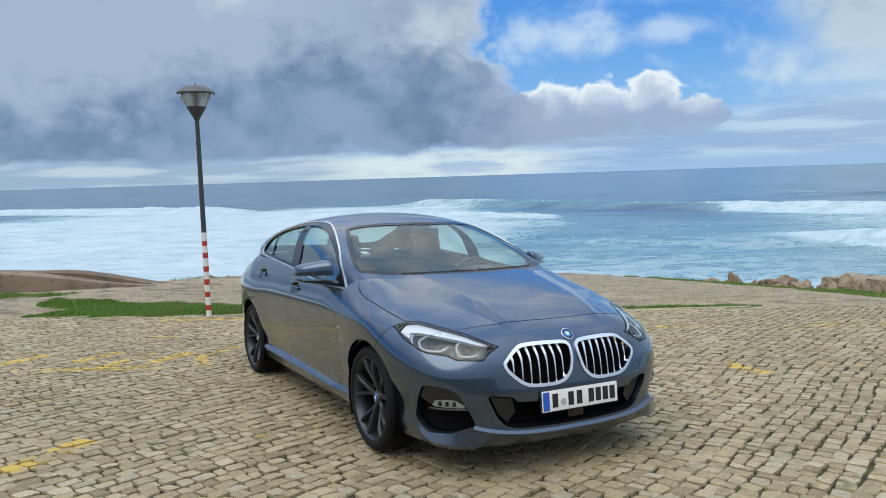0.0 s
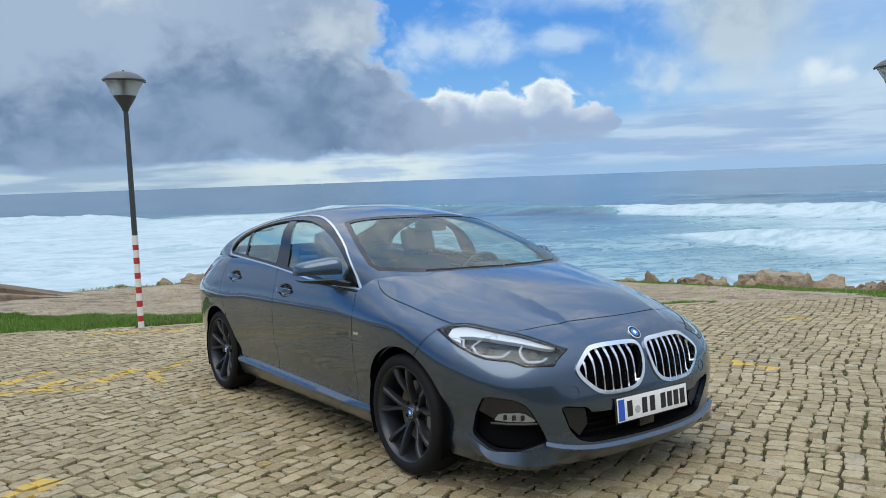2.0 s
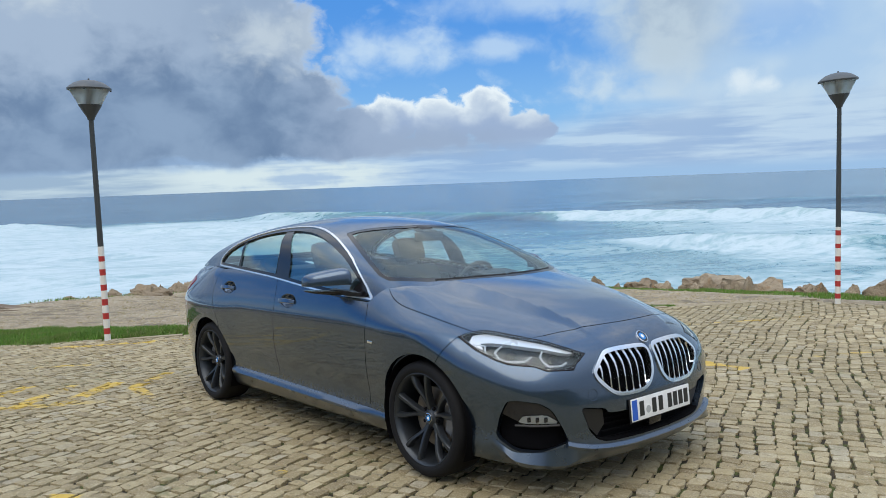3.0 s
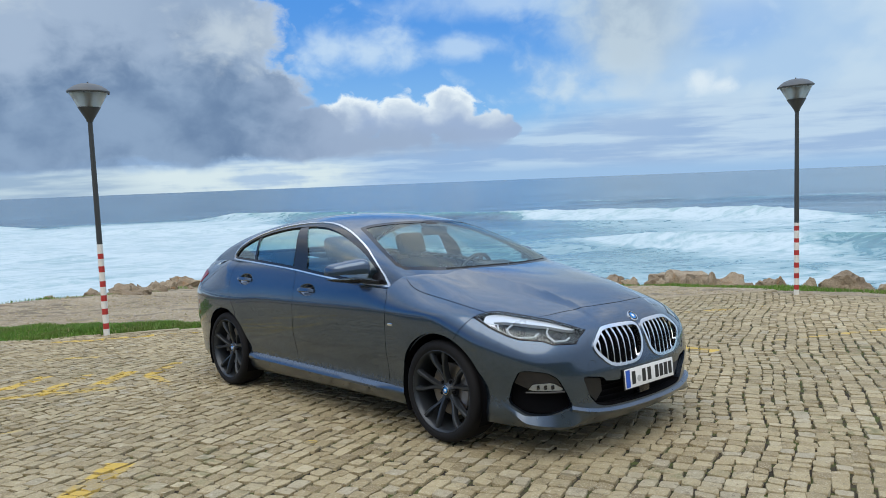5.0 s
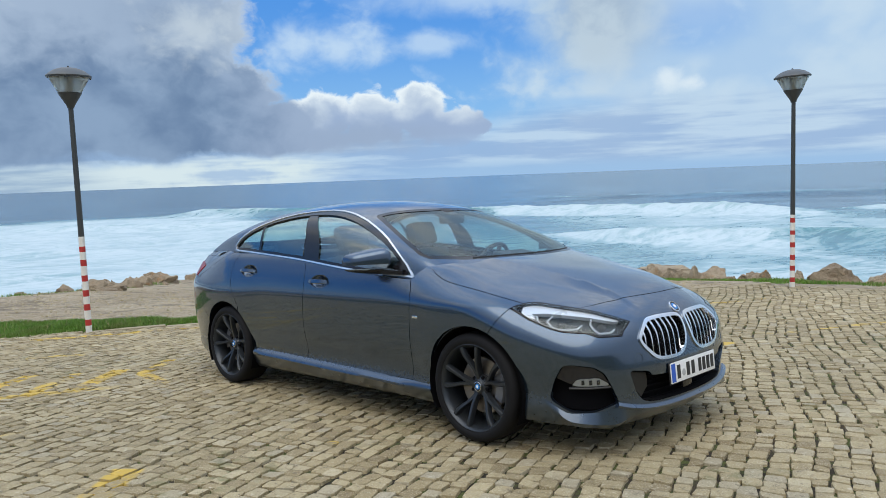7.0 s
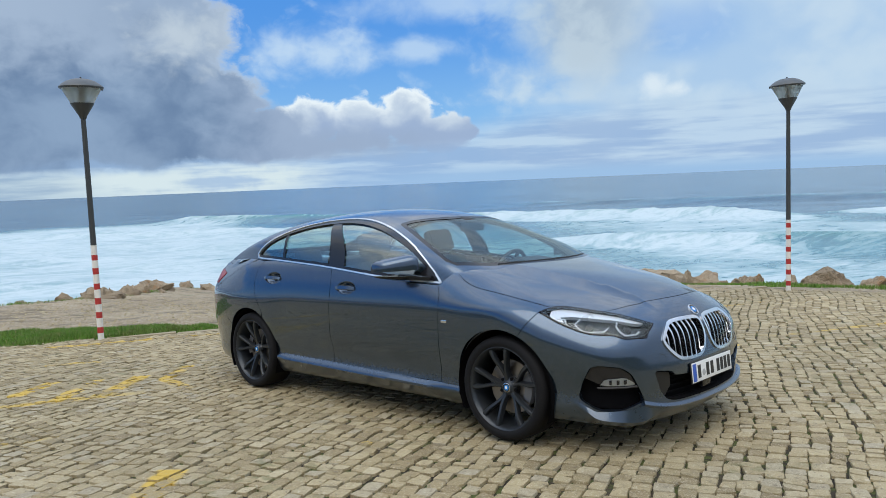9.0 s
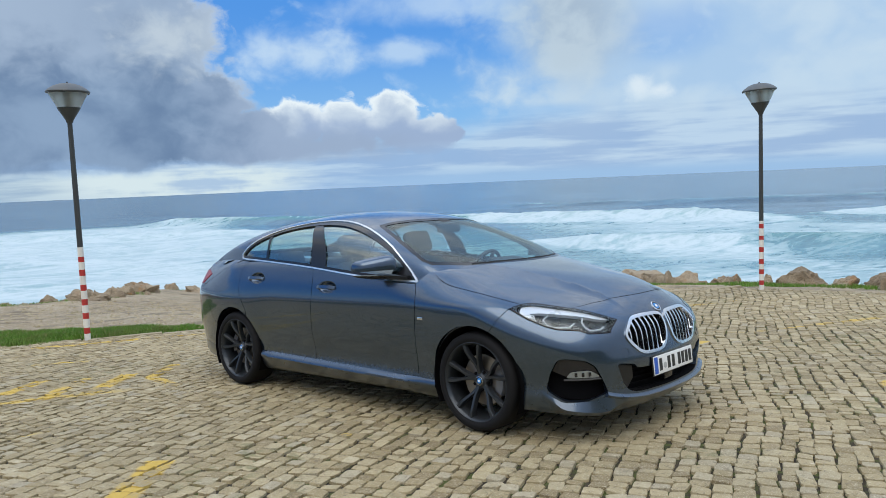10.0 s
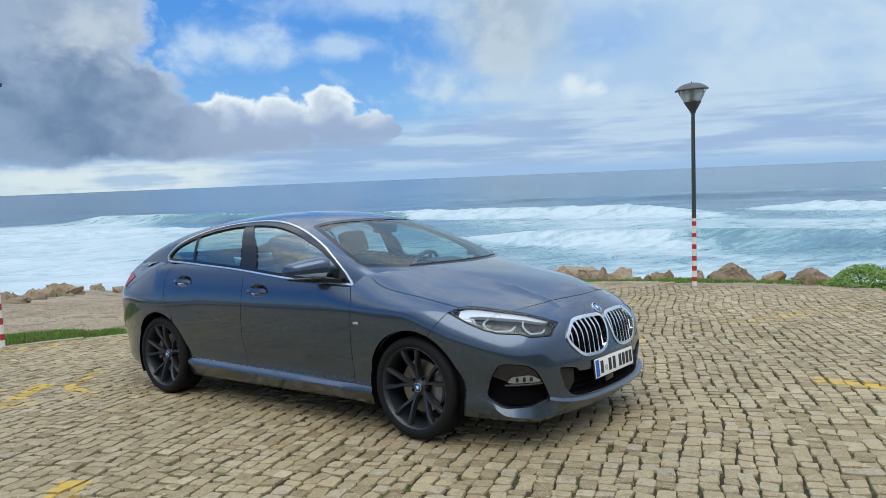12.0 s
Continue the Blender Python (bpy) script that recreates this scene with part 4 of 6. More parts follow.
        lathe(bm, [(0, 0.0062), (r * 0.60, 0.0056), (r * 0.62, 0.003)], m, 24)
        part("centre", bm, BADGE_BLUE, ob)
        bm = bmesh.new()
        lathe(bm, [(0, 0.0072), (r * 0.3, 0.0068), (r * 0.3, 0.004)], m, 20)
        part("core", bm, PLATE_WHITE, ob)
    q = nose([(0.0, 0.717)])
    roundel("bonnet_badge", wrap(q)[0] + surface_normals(wrap, q, 1.0)[0] * 0.0, surface_normals(wrap, q, 1.0)[0], 0.036, car)
    for s in (1, -1):
        q = nose([(s * -0.477, 0.497)])
        bm = bmesh.new()
        at, n = wrap(q)[0], surface_normals(wrap, q, 1.0)[0]
        lathe(bm, [(0.026, 0.0012), (0.0285, 0.0016), (0.029, -0.002)], Matrix.Translation(at) @ Vector(n).to_track_quat("Z", "Y").to_matrix().to_4x4(), 24)
        part("tow_cover", bm, PAINT, car)
        for pts in ([(s * -0.33, 0.455)], [(s * -0.70, 0.535)]):
            q = nose(pts)
            at, n = wrap(q)[0], surface_normals(wrap, q, 1.0)[0]
            bm = bmesh.new()
            lathe(bm, [(0, 0.0018), (0.010, 0.0012), (0.0115, -0.002)], Matrix.Translation(at) @ Vector(n).to_track_quat("Z", "Y").to_matrix().to_4x4(), 16)
            part("parking_sensor", bm, PAINT, car)

    # ---- side ducts with fog lamps
    for s in (1, -1):
        turn = (lambda q: np.array(q)) if s > 0 else other_side
        # the duct's inner shade is a near-black sheet set back from the skin
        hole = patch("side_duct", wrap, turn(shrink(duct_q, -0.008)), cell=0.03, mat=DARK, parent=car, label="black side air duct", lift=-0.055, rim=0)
        upper = on_wrap([(1.868, -0.815, 0.415), (1.91, -0.812, 0.480), (1.953, -0.793, 0.487), (2.036, -0.721, 0.474), (2.072, -0.681, 0.443), (2.088, -0.650, 0.385), (1.94, -0.785, 0.385)])
        patch("duct_brow", wrap, turn(upper), cell=0.03, mat=BLACK, parent=hole, lift=-0.014, rim=0.03)
        fog_q = rounded(on_wrap([(1.942, -0.783, 0.376), (1.969, -0.772, 0.412), (2.056, -0.701, 0.420), (2.089, -0.652, 0.385), (2.085, -0.655, 0.374)]), 1, 0.15)
        fog = patch("fog_lamp", wrap, turn(fog_q), cell=0.02, mat=FOG_SILVER, parent=hole, label="narrow fog lamp", lift=-0.012, rim=0.02)
        patch("lens", wrap, turn(shrink(fog_q, -0.003)), cell=0.03, mat=CLEAR, parent=fog, lift=-0.004, rim=0.008)
        for t in (0.28, 0.5, 0.72):
            a = lifted(wrap, turn(on_wrap([(1.955 + 0.13 * t, -0.785 + 0.125 * t, 0.397)])), -0.008)[0]
            bm = bmesh.new()
            box(bm, (-0.004, -0.010, -0.012), (0.004, 0.010, 0.012), 0.003, Matrix.Translation(a))
            part("lamp_cell", bm, BLACK, fog)
        bm = bmesh.new()
        path = on_wrap([(1.93, -0.785, 0.366), (2.0, -0.75, 0.367), (2.06, -0.70, 0.368), (2.094, -0.645, 0.369)])
        sweep(bm, [tuple(v) for v in lifted(wrap, turn(path), -0.004)], round_section(0.006, 6))
        part("strip", bm, PLASTIC, fog)
        # the blade below the duct
        bm, rows, m = bmesh.new(), [], 19
        t = np.linspace(0, 1, m)
        at = on_wrap(np.stack([np.interp(t, [0, 0.3, 0.65, 0.85, 1], [1.80, 1.92, 2.06, 2.115, 2.150]), np.interp(t, [0, 0.3, 0.65, 0.85, 1], [-0.825, -0.785, -0.685, -0.600, -0.500]), np.zeros(m)], 1))[:, 0]
        high = np.interp(t, [0, 0.3, 0.65, 0.85, 1], [0.300, 0.236, 0.244, 0.266, 0.222])
        jut = 0.004 + 0.032 * ease(t, 0.02, 0.45) * ease(t, 1.0, 0.82)
        edge_z = np.interp(t, [0, 0.3, 0.75, 1], [0.285, 0.212, 0.196, 0.212])
        q = [np.stack([at, z], 1) for z in (high, edge_z, edge_z - 0.022, np.full(m, 0.165))]
        lines = [wrap(turn(k)[::s]) + surface_normals(wrap, turn(k)[::s], 1.0) * (np.array(o) * np.ones(m))[:, None] for k, o in zip(q, (0.003, jut, jut * 0.9, 0.001))]
        rows = [[bm.verts.new(line[i]) for line in lines] for i in range(m)]
        for r0, r1 in zip(rows, rows[1:]):
            for j in range(3):
                bm.faces.new((r0[j], r0[j + 1], r1[j + 1], r1[j]))
        part("bumper_blade", bm, PAINT, car)

    # ---- headlights
    for s in (1, -1):
        turn = (lambda q: np.array(q)) if s > 0 else other_side
        q = rounded(lamp_q, 1, 0.12)
        head = patch("headlight", wrap, turn(shrink(q, 0.001)), [turn(shrink(q, 0.007))], cell=0.02, mat=BLACK, parent=car, label="slim angular headlight with pale light guides", lift=0.001, rim=0.05)
        patch("housing", wrap, turn(shrink(q, 0.002)), cell=0.03, mat=LAMP_GREY, parent=head, lift=-0.045, rim=0)
        patch("lens", wrap, turn(shrink(q, 0.005)), cell=0.03, mat=CLEAR, parent=head, lift=0.0025, rim=0)
        brow = top(np.concatenate([curve([(1.632, -0.768), (1.664, -0.722), (1.752, -0.668), (1.872, -0.605), (2.006, -0.535), (2.060, -0.488)], 0.02), [(2.052, -0.513)], curve([(1.995, -0.574), (1.905, -0.640), (1.81, -0.700), (1.745, -0.742)], 0.02), [(1.70, -0.780)]]))
        band = on_wrap(np.concatenate([brow, [(1.735, -0.800, 0.722), (1.710, -0.808, 0.728), (1.650, -0.808, 0.746)]]))
        patch("reflector_band", wrap, turn(band), cell=0.02, mat=REFLECTOR, parent=head, lift=-0.012, rim=0.02)
        low = on_wrap([(1.70, -0.80, 0.725), (1.86, -0.69, 0.712), (2.06, -0.515, 0.672), (2.09, -0.51, 0.645), (2.03, -0.655, 0.636), (1.87, -0.778, 0.662)])
        patch("bezel", wrap, turn(low), cell=0.03, mat=LAMP_GREY, parent=head, lift=-0.030, rim=0.01)
        for pts in ([(1.793, -0.711, 0.738), (1.788, -0.765, 0.715), (1.832, -0.783, 0.684), (1.863, -0.779, 0.673), (1.941, -0.717, 0.673), (1.945, -0.672, 0.694)],
                    [(1.957, -0.607, 0.716), (1.973, -0.638, 0.695), (2.002, -0.648, 0.670), (2.034, -0.642, 0.648), (2.066, -0.582, 0.648), (2.072, -0.552, 0.662)],
                    [(1.655, -0.808, 0.742), (1.700, -0.787, 0.740), (1.73, -0.775, 0.738), (1.74, -0.782, 0.722), (1.775, -0.798, 0.692), (1.813, -0.797, 0.678)]):
            bm = bmesh.new()
            qq = on_wrap(pts)
            fine = np.stack([np.interp(np.linspace(0, len(qq) - 1, 24), range(len(qq)), qq[:, i]) for i in (0, 1)], 1)
            sweep(bm, [tuple(v) for v in lifted(wrap, turn(fine), -0.016)], round_section(0.0055, 8))
            part("light_guide", bm, LIGHT_TUBE, head, "pale light guide")
        for at in ((1.868, -0.728, 0.703), (2.026, -0.592, 0.680)):
            qq = turn(on_wrap([at]))
            p, n = lifted(wrap, qq, -0.034)[0], surface_normals(wrap, qq, 1.0)[0]
            m = Matrix.Translation(p) @ Vector(n * 0.6 + np.array([0.5, 0, 0])).to_track_quat("Z", "Y").to_matrix().to_4x4()
            bm = bmesh.new()
            lathe(bm, [(0, 0.016), (0.012, 0.013), (0.021, 0.006), (0.024, 0.0), (0.027, 0.004), (0.030, 0.0), (0.030, -0.02)], m, 24)
            part("projector", bm, BLACK, head, "dark projector lens")

    # ---- wings, doors, quarters
    wing_top = [tuple(v) for v in on_wrap(top(side_line))]
    door_front = [(0.822, 0.905), (0.85, 0.84), (0.858, 0.76), (0.845, 0.62), (0.828, 0.42), (0.815, 0.285)]
    wing = [*wing_top, *on_wrap(top(np.array([(1.602, -0.790)]))), lamp_tip[0], *flank(arc(FRONT, split, 176)), *flank([(0.985, 0.262), *door_front[::-1]])]
    both("wing", wrap, shrink_but(wing, gap, np.arange(1, len(wing_top))), cell=0.03, mat=PAINT, parent=car, rim=0.03)
    door_mid = [(-0.285, 0.993), (-0.258, 0.90), (-0.250, 0.80), (-0.268, 0.66), (-0.283, 0.50), (-0.285, 0.295)]
    belt = lambda xs: [(x, float(_belt(x)) + 0.004) for x in xs]
    front_door = [*flank(door_front), *flank([(0.4, 0.287), (0.0, 0.291), *door_mid[::-1]]), *flank(belt((-0.1, 0.15, 0.4, 0.65)))]
    door_rear = [(-1.185, 1.045), (-1.235, 0.98), (-1.245, 0.90), (-1.225, 0.80), (-1.17, 0.70), (-1.128, 0.635)]
    rear_door = [*flank(door_mid), *flank([(-0.6, 0.298), (-0.93, 0.303)]), *flank([(-0.985, 0.315), *arc(REAR, 4, 54)]), *flank(door_rear[::-1]), *flank(belt((-1.05, -0.8, -0.5)))]
    bowls = {name: [(x + 0.108 * math.cos(a), z + 0.046 * math.sin(a)) for a in np.linspace(0, 2 * math.pi, 29)[:-1]] for name, x, z in (("front_door", -0.075, 0.862), ("rear_door", -0.995, 0.912))}
    doors = {}
    for name, shape in (("front_door", front_door), ("rear_door", rear_door)):
        doors[name] = both(name, wrap, shrink(shape, gap), [flank(bowls[name])], cell=0.032, mat=PAINT, parent=car, rim=0.006)
        both("door_card", wrap, shrink(shape, 0.03), cell=0.08, mat=CLOTH, parent=car, lift=-0.085, rim=0.02)
    boot_edge = [(-1.70, -0.70), (-1.85, -0.665), (-1.98, -0.635), (-2.08, -0.60)]
    quarter_top = on_wrap(top(np.array([(-1.62, -0.715), *boot_edge])))
    tail_q = on_wrap([(-1.90, -0.79, 0.930), (-2.03, -0.72, 0.952), (-2.14, -0.62, 0.955), (-2.22, -0.46, 0.955), (-2.24, -0.36, 0.945), (-2.25, -0.36, 0.87), (-2.22, -0.55, 0.845), (-2.13, -0.69, 0.835), (-1.99, -0.775, 0.845)])
    quarter = [*flank(door_rear), *flank(arc(REAR, 56, 146)), *flank([(-1.70, 0.56), (-1.78, 0.70), (-1.86, 0.84)]), *tail_q[[8, 0, 1]], *quarter_top[::-1], *flank([(-1.50, 1.06), (-1.35, 1.056)])]
    both("rear_quarter", wrap, shrink(quarter, gap), cell=0.032, mat=PAINT, parent=car, rim=0.03)
    for side in (1, -1):
        turn = (lambda q: np.array(q)) if side > 0 else other_side
        patch("tail_light", wrap, turn(tail_q), cell=0.03, mat=RED_LENS, parent=car, label="red tail light", lift=0.004, rim=0.02)
    bumper_half = [*tail_q[[5, 6, 7, 8]], *flank([(-1.86, 0.84), (-1.78, 0.70), (-1.70, 0.56), *arc(REAR, 146, 203), (-1.72, 0.175), (-1.9, 0.19)])]
    end = PLAN_C[-1]
    rear = [*bumper_half, (end - 0.3, 0.22), (end - 0.001, 0.22), (end - 0.001, 0.84), (end - 0.36, 0.85)]
    both("rear_bumper", wrap, shrink(rear, gap), cell=0.035, mat=PAINT, parent=car, rim=0.03)
    # boot lid: the deck and the face below its lip
    lid = [(-1.905, 0.0), (-1.895, -0.3), (-1.87, -0.54), (-1.80, -0.62), (-1.75, -0.685), *boot_edge[1:], (-2.165, -0.45), (-2.20, -0.2), (-2.205, 0.0)]
    lid = lid + [(x, -y) for x, y in lid[-2:0:-1]]
    patch("boot_lid", top, shrink(lid, gap), cell=0.04, mat=PAINT, parent=car, rim=0.03)
    face = [*tail_q[[2, 3, 4, 5]], (end - 0.001, 0.86), (end - 0.001, 1.04), (end - 0.2, 1.04), (end - 0.45, 1.03)]
    both("boot_face", wrap, shrink(face, gap), cell=0.04, mat=PAINT, parent=car, rim=0.02)
    # side skirts
    for side in (1, -1):
        bm, rows = bmesh.new(), []
        section = [(0.302, -0.004), (0.296, 0.006), (0.272, 0.026), (0.258, 0.027), (0.245, 0.016), (0.20, 0.006), (0.165, -0.004), (0.150, -0.05)]
        for x in np.linspace(0.985, -0.985, 41):
            fade = 0.45 + 0.55 * ease(0.94 - abs(x + 0.1), 0.0, 0.18)
            zs = np.array([z - 0.02 * (x + 0.1) * (z > 0.24) for z, _ in section])
            p, n = wrap(np.stack([np.full(8, c_of_x(x)), zs], 1)), None
            p[:, 1] -= np.array([o * fade for _, o in section])
            rows.append([bm.verts.new((a, b * side, c)) for a, b, c in p])
        for r0, r1 in zip(rows, rows[1:]):
            for a, b, c, d in zip(r0, r0[1:], r1[1:], r1):
                bm.faces.new((a, b, c, d))
        part("side_skirt", bm, PAINT, car)

    # ---- cabin: roof with pillars, glass, bright trim
    dlo = [(-1.362, 1.098), (-1.315, 1.148), (-1.24, 1.194), (-1.12, 1.243), (-1.0, 1.280), (-0.88, 1.308), (-0.767, 1.328), (-0.62, 1.345), (-0.467, 1.353), (-0.30, 1.353), (-0.166, 1.343), (-0.05, 1.326), (0.06, 1.303), (0.18, 1.271),
           (0.293, 1.232), (0.40, 1.189), (0.494, 1.145), (0.60, 1.083), (0.694, 1.017), (0.76, 0.958), (0.800, 0.914)]
    sill = [(x, float(_belt(x)) + 0.006) for x in (0.79, 0.6, 0.37, 0.02, -0.34, -0.6, -0.8, -1.0, -1.16, -1.28)]
    dlo_xz = np.array(dlo + sill + [(-1.345, 1.066)])

    def to_cabin(xz):
        return np.stack([xz[:, 0], v_of_z(xz[:, 0], xz[:, 1])], 1)

    def screen(points):
        half = np.array(points, float)
        r = np.stack([half[:, 0], v_of_y(half[:, 0], half[:, 1])], 1)
        inner = half[:, 1] < -1e-6
        return np.array([*r, *[(x, np.pi - v) for (x, v), k in zip(r[::-1], inner[::-1]) if k]])

    def left_of(q):
        return np.array(q)[::-1] * [1, -1] + [0, np.pi]

    shield = screen([(1.170, 0.0), (1.145, -0.22), (1.095, -0.40), (1.025, -0.55), (0.94, -0.655), (0.865, -0.718), (0.78, -0.730), (0.60, -0.690), (0.45, -0.647), (0.30, -0.600), (0.205, -0.568), (0.178, -0.545), (0.19, -0.48), (0.232, -0.35), (0.272, -0.18), (0.286, 0.0)])
    back = screen([(-1.08, 0.0), (-1.09, -0.30), (-1.115, -0.47), (-1.16, -0.54), (-1.35, -0.60), (-1.60, -0.605), (-1.78, -0.585), (-1.85, -0.54), (-1.885, -0.30), (-1.895, 0.0)])
    dlo_q = to_cabin(dlo_xz)
    V = 0.62
    shell = [(1.20, 0.0), (-1.93, 0.0), (-1.93, np.pi), (1.20, np.pi)]
    roof = patch("roof", cabin, shell, [dlo_q, left_of(dlo_q), shield, back], cell=0.03, mat=PAINT, parent=car, rim=0.02, stretch=V)
    patch("headliner", cabin, [(0.95, 0.02), (-1.91, 0.02), (-1.91, np.pi - 0.02), (0.95, np.pi - 0.02)], [dlo_q, left_of(dlo_q), shield, back], cell=0.05, mat=CLOTH, parent=roof, lift=-0.022, rim=0, stretch=V)
    shield_m, back_m = shield * [1, V], back * [1, V]
    unscaled = lambda q: np.array(q) / [1, V]
    glass = patch("windscreen", cabin, unscaled(shrink(shield_m, 0.004)), cell=0.05, mat=SHIELD, parent=car, label="tinted curved windscreen", lift=-0.004, rim=0, stretch=V)
    glass.visible_shadow = False
    patch("black_border", cabin, unscaled(shrink(shield_m, 0.001)), [unscaled(shrink(shield_m, 0.042))], cell=0.03, mat=BLACK, parent=glass, lift=-0.001, rim=0.01, stretch=V)
    glass = patch("rear_window", cabin, unscaled(shrink(back_m, 0.004)), cell=0.06, mat=GLASS, parent=car, lift=-0.004, rim=0, stretch=V)
    glass.visible_shadow = False
    patch("black_border", cabin, unscaled(shrink(back_m, 0.001)), [unscaled(shrink(back_m, 0.03))], cell=0.04, mat=BLACK, parent=glass, lift=-0.001, rim=0.01, stretch=V)
    post = [(-0.505, 1.353), (-0.415, 1.353), (-0.150, 0.96), (-0.335, 0.96)]
    bar = [(-1.005, 1.285), (-0.975, 1.292), (-0.935, 1.01), (-0.965, 1.01)]
    inner = shrink(dlo_xz, 0.0125)
    slim = np.where(np.arange(len(dlo_xz)) < 21, np.interp(dlo_xz[:, 0], [-1.3, -0.9, -0.3, 0.3, 0.7, 0.8], [1.2, 0.75, 0.5, 0.5, 0.7, 1.0]), 0.85)
    inner = dlo_xz + (inner - dlo_xz) * slim[:, None]  # the surround is slimmest along the roof
    glazing = shrink(dlo_xz, 0.030)
    for mirror in (False, True):
        turn = left_of if mirror else np.array
        trim = patch("window_trim", cabin, turn(to_cabin(dlo_xz)), [turn(to_cabin(inner))], cell=0.02, mat=BRIGHT, parent=car, label="bright chrome window surround", lift=0.006, rim=0.014, stretch=V)
        patch("window_seal", cabin, turn(to_cabin(inner)), [turn(to_cabin(glazing))], cell=0.03, mat=BLACK, parent=trim, lift=0.0, rim=0.02, stretch=V)

        def clip(lo, hi, step=0.03):
            """The glazed stretch between two slanting lines."""
            pts = dense(glazing, step)
            f = lambda line, p: line[0][0] + (line[1][0] - line[0][0]) * (p[:, 1] - line[0][1]) / (line[1][1] - line[0][1]) - p[:, 0]
            out = pts
            for line, sign in ((lo, 1), (hi, -1)):
                if line is None:
                    continue
                d, keep = f(line, out) * sign, []
                for a, b, da, db in zip(out, np.roll(out, -1, 0), d, np.roll(d, -1)):
                    if da <= 0:
                        keep.append(a)
                    if (da <= 0) != (db <= 0):
                        keep.append(a + (b - a) * da / (da - db))
                out = np.array(keep)
            return out

        k = 1 if mirror else 0
        for shape, owner in ((clip((post[1], post[2]), None), doors["front_door"][k]), (clip((bar[1], bar[2]), (post[0], post[3])), doors["rear_door"][k]), (clip(None, (bar[0], bar[3])), doors["rear_door"][k])):
            pane = patch("side_window", cabin, turn(to_cabin(shrink(shape, -0.004))), cell=0.06, mat=GLASS, parent=owner, lift=-0.010, rim=0, stretch=V)
            pane.visible_shadow = False
        for shape, name in ((post, "centre_pillar"), (bar, "window_bar")):
            quad = np.array(shape)
            top_ok = np.array([(x, min(z, float(np.interp(x, glazing[:21, 0], glazing[:21, 1])) + 0.008)) for x, z in quad])
            top_ok = np.array([(x, max(z, float(_belt(x)) + 0.02)) for x, z in top_ok])
            patch(name, cabin, turn(to_cabin(top_ok)), cell=0.04, mat=BLACK, parent=car, lift=-0.003, rim=0.003, stretch=V)

    # ---- handles and mirrors
    for k, (door, x, z) in enumerate((("front_door", -0.075, 0.862), ("rear_door", -0.995, 0.912))):
        for side in (0, 1):
            s = -1 if side else 1
            owner = doors[door][side]
            p = wrap(flank([(x, z)]))[0]
            n = surface_normals(wrap, flank([(x, z)]), 1.0)[0]
            m = Matrix.Translation((p[0], p[1] * s, p[2])) @ Vector((n[0], n[1] * s, n[2])).to_track_quat("Z", "Y").to_matrix().to_4x4()
            c0 = float(c_of_x(x))

            def dish(q, c0=c0, z=z):
                r = np.sqrt(((q[:, 0] - c0) / 0.108) ** 2 + ((q[:, 1] - z) / 0.046) ** 2)
                return wrap(q) - surface_normals(wrap, q, 1.0) * (0.034 * ease(r, 1.05, 0.35))[:, None]

            patch("handle_bowl", dish, flank(bowls[door]), cell=0.012, mat=PAINT, parent=owner, rim=0, mirror=bool(side))
            bm, rows = bmesh.new(), []
            for t in np.linspace(-1, 1, 15):
                out = 0.006 + 0.026 * (1 - t**4)
                w = 0.017 * (1 - 0.25 * t * t)
                base = wrap(flank([(x - 0.004 + 0.106 * t, z - 0.004)]))[0] + n * out
                up = np.array([0, 0, 1.0]) - n * n[2]
                rows.append([bm.verts.new((base + up * w * a + n * b) * np.array([1, s, 1])) for a, b in ((1, -0.006), (0.75, 0.003), (-0.75, 0.003), (-1, -0.006), (0, -0.012))])
            for r0, r1 in zip(rows, rows[1:]):
                for j in range(5):
                    bm.faces.new((r0[j], r0[(j + 1) % 5], r1[(j + 1) % 5], r1[j]))
            bm.faces.new(rows[0]), bm.faces.new(rows[-1][::-1])
            part("door_handle", bm, PAINT, owner)
    for side in (0, 1):
        s = -1 if side else 1
        owner = doors["front_door"][side]

        def shell_of(bm, keep):
            rows = []
            for i in range(13):
                a = math.pi * i / 12
                row = []
                for j in range(24):
                    b = 2 * math.pi * j / 24
                    e = lambda v, k: math.copysign(abs(v) ** k, v)
                    u = e(math.cos(a), 0.50)
                    r = math.sin(a) ** 0.36
                    fx, fz = r * e(math.cos(b), 0.75), r * e(math.sin(b), 0.5)
                    depth = fx * (0.095 if fx > 0 else 0.035)
                    row.append(bm.verts.new((0.485 + depth - 0.075 * u, (-0.925 - 0.108 * u) * s, 1.010 + (0.075 - 0.020 * u) * fz - 0.004 * u)))
                rows.append(row)
            for r0, r1 in zip(rows, rows[1:]):
                for j in range(24):
                    bm.faces.new((r0[j], r0[(j + 1) % 24], r1[(j + 1) % 24], r1[j]))
            bmesh.ops.remove_doubles(bm, verts=bm.verts, dist=1e-5)
            cut = bmesh.ops.bisect_plane(bm, geom=bm.verts[:] + bm.edges[:] + bm.faces[:], plane_co=(0, 0, 0.978), plane_no=(0.03, 0, -1 if keep > 0 else 1), clear_outer=True)
            rim_edges = [g for g in cut["geom_cut"] if isinstance(g, bmesh.types.BMEdge)]
            bmesh.ops.holes_fill(bm, edges=rim_edges)

        bm = bmesh.new()
        shell_of(bm, 1)
        mirror = part("door_mirror", bm, PAINT, owner, "painted door mirror with black base")
        bm = bmesh.new()
        shell_of(bm, -1)
        part("mirror_base", bm, BLACK, mirror)
        bm = bmesh.new()
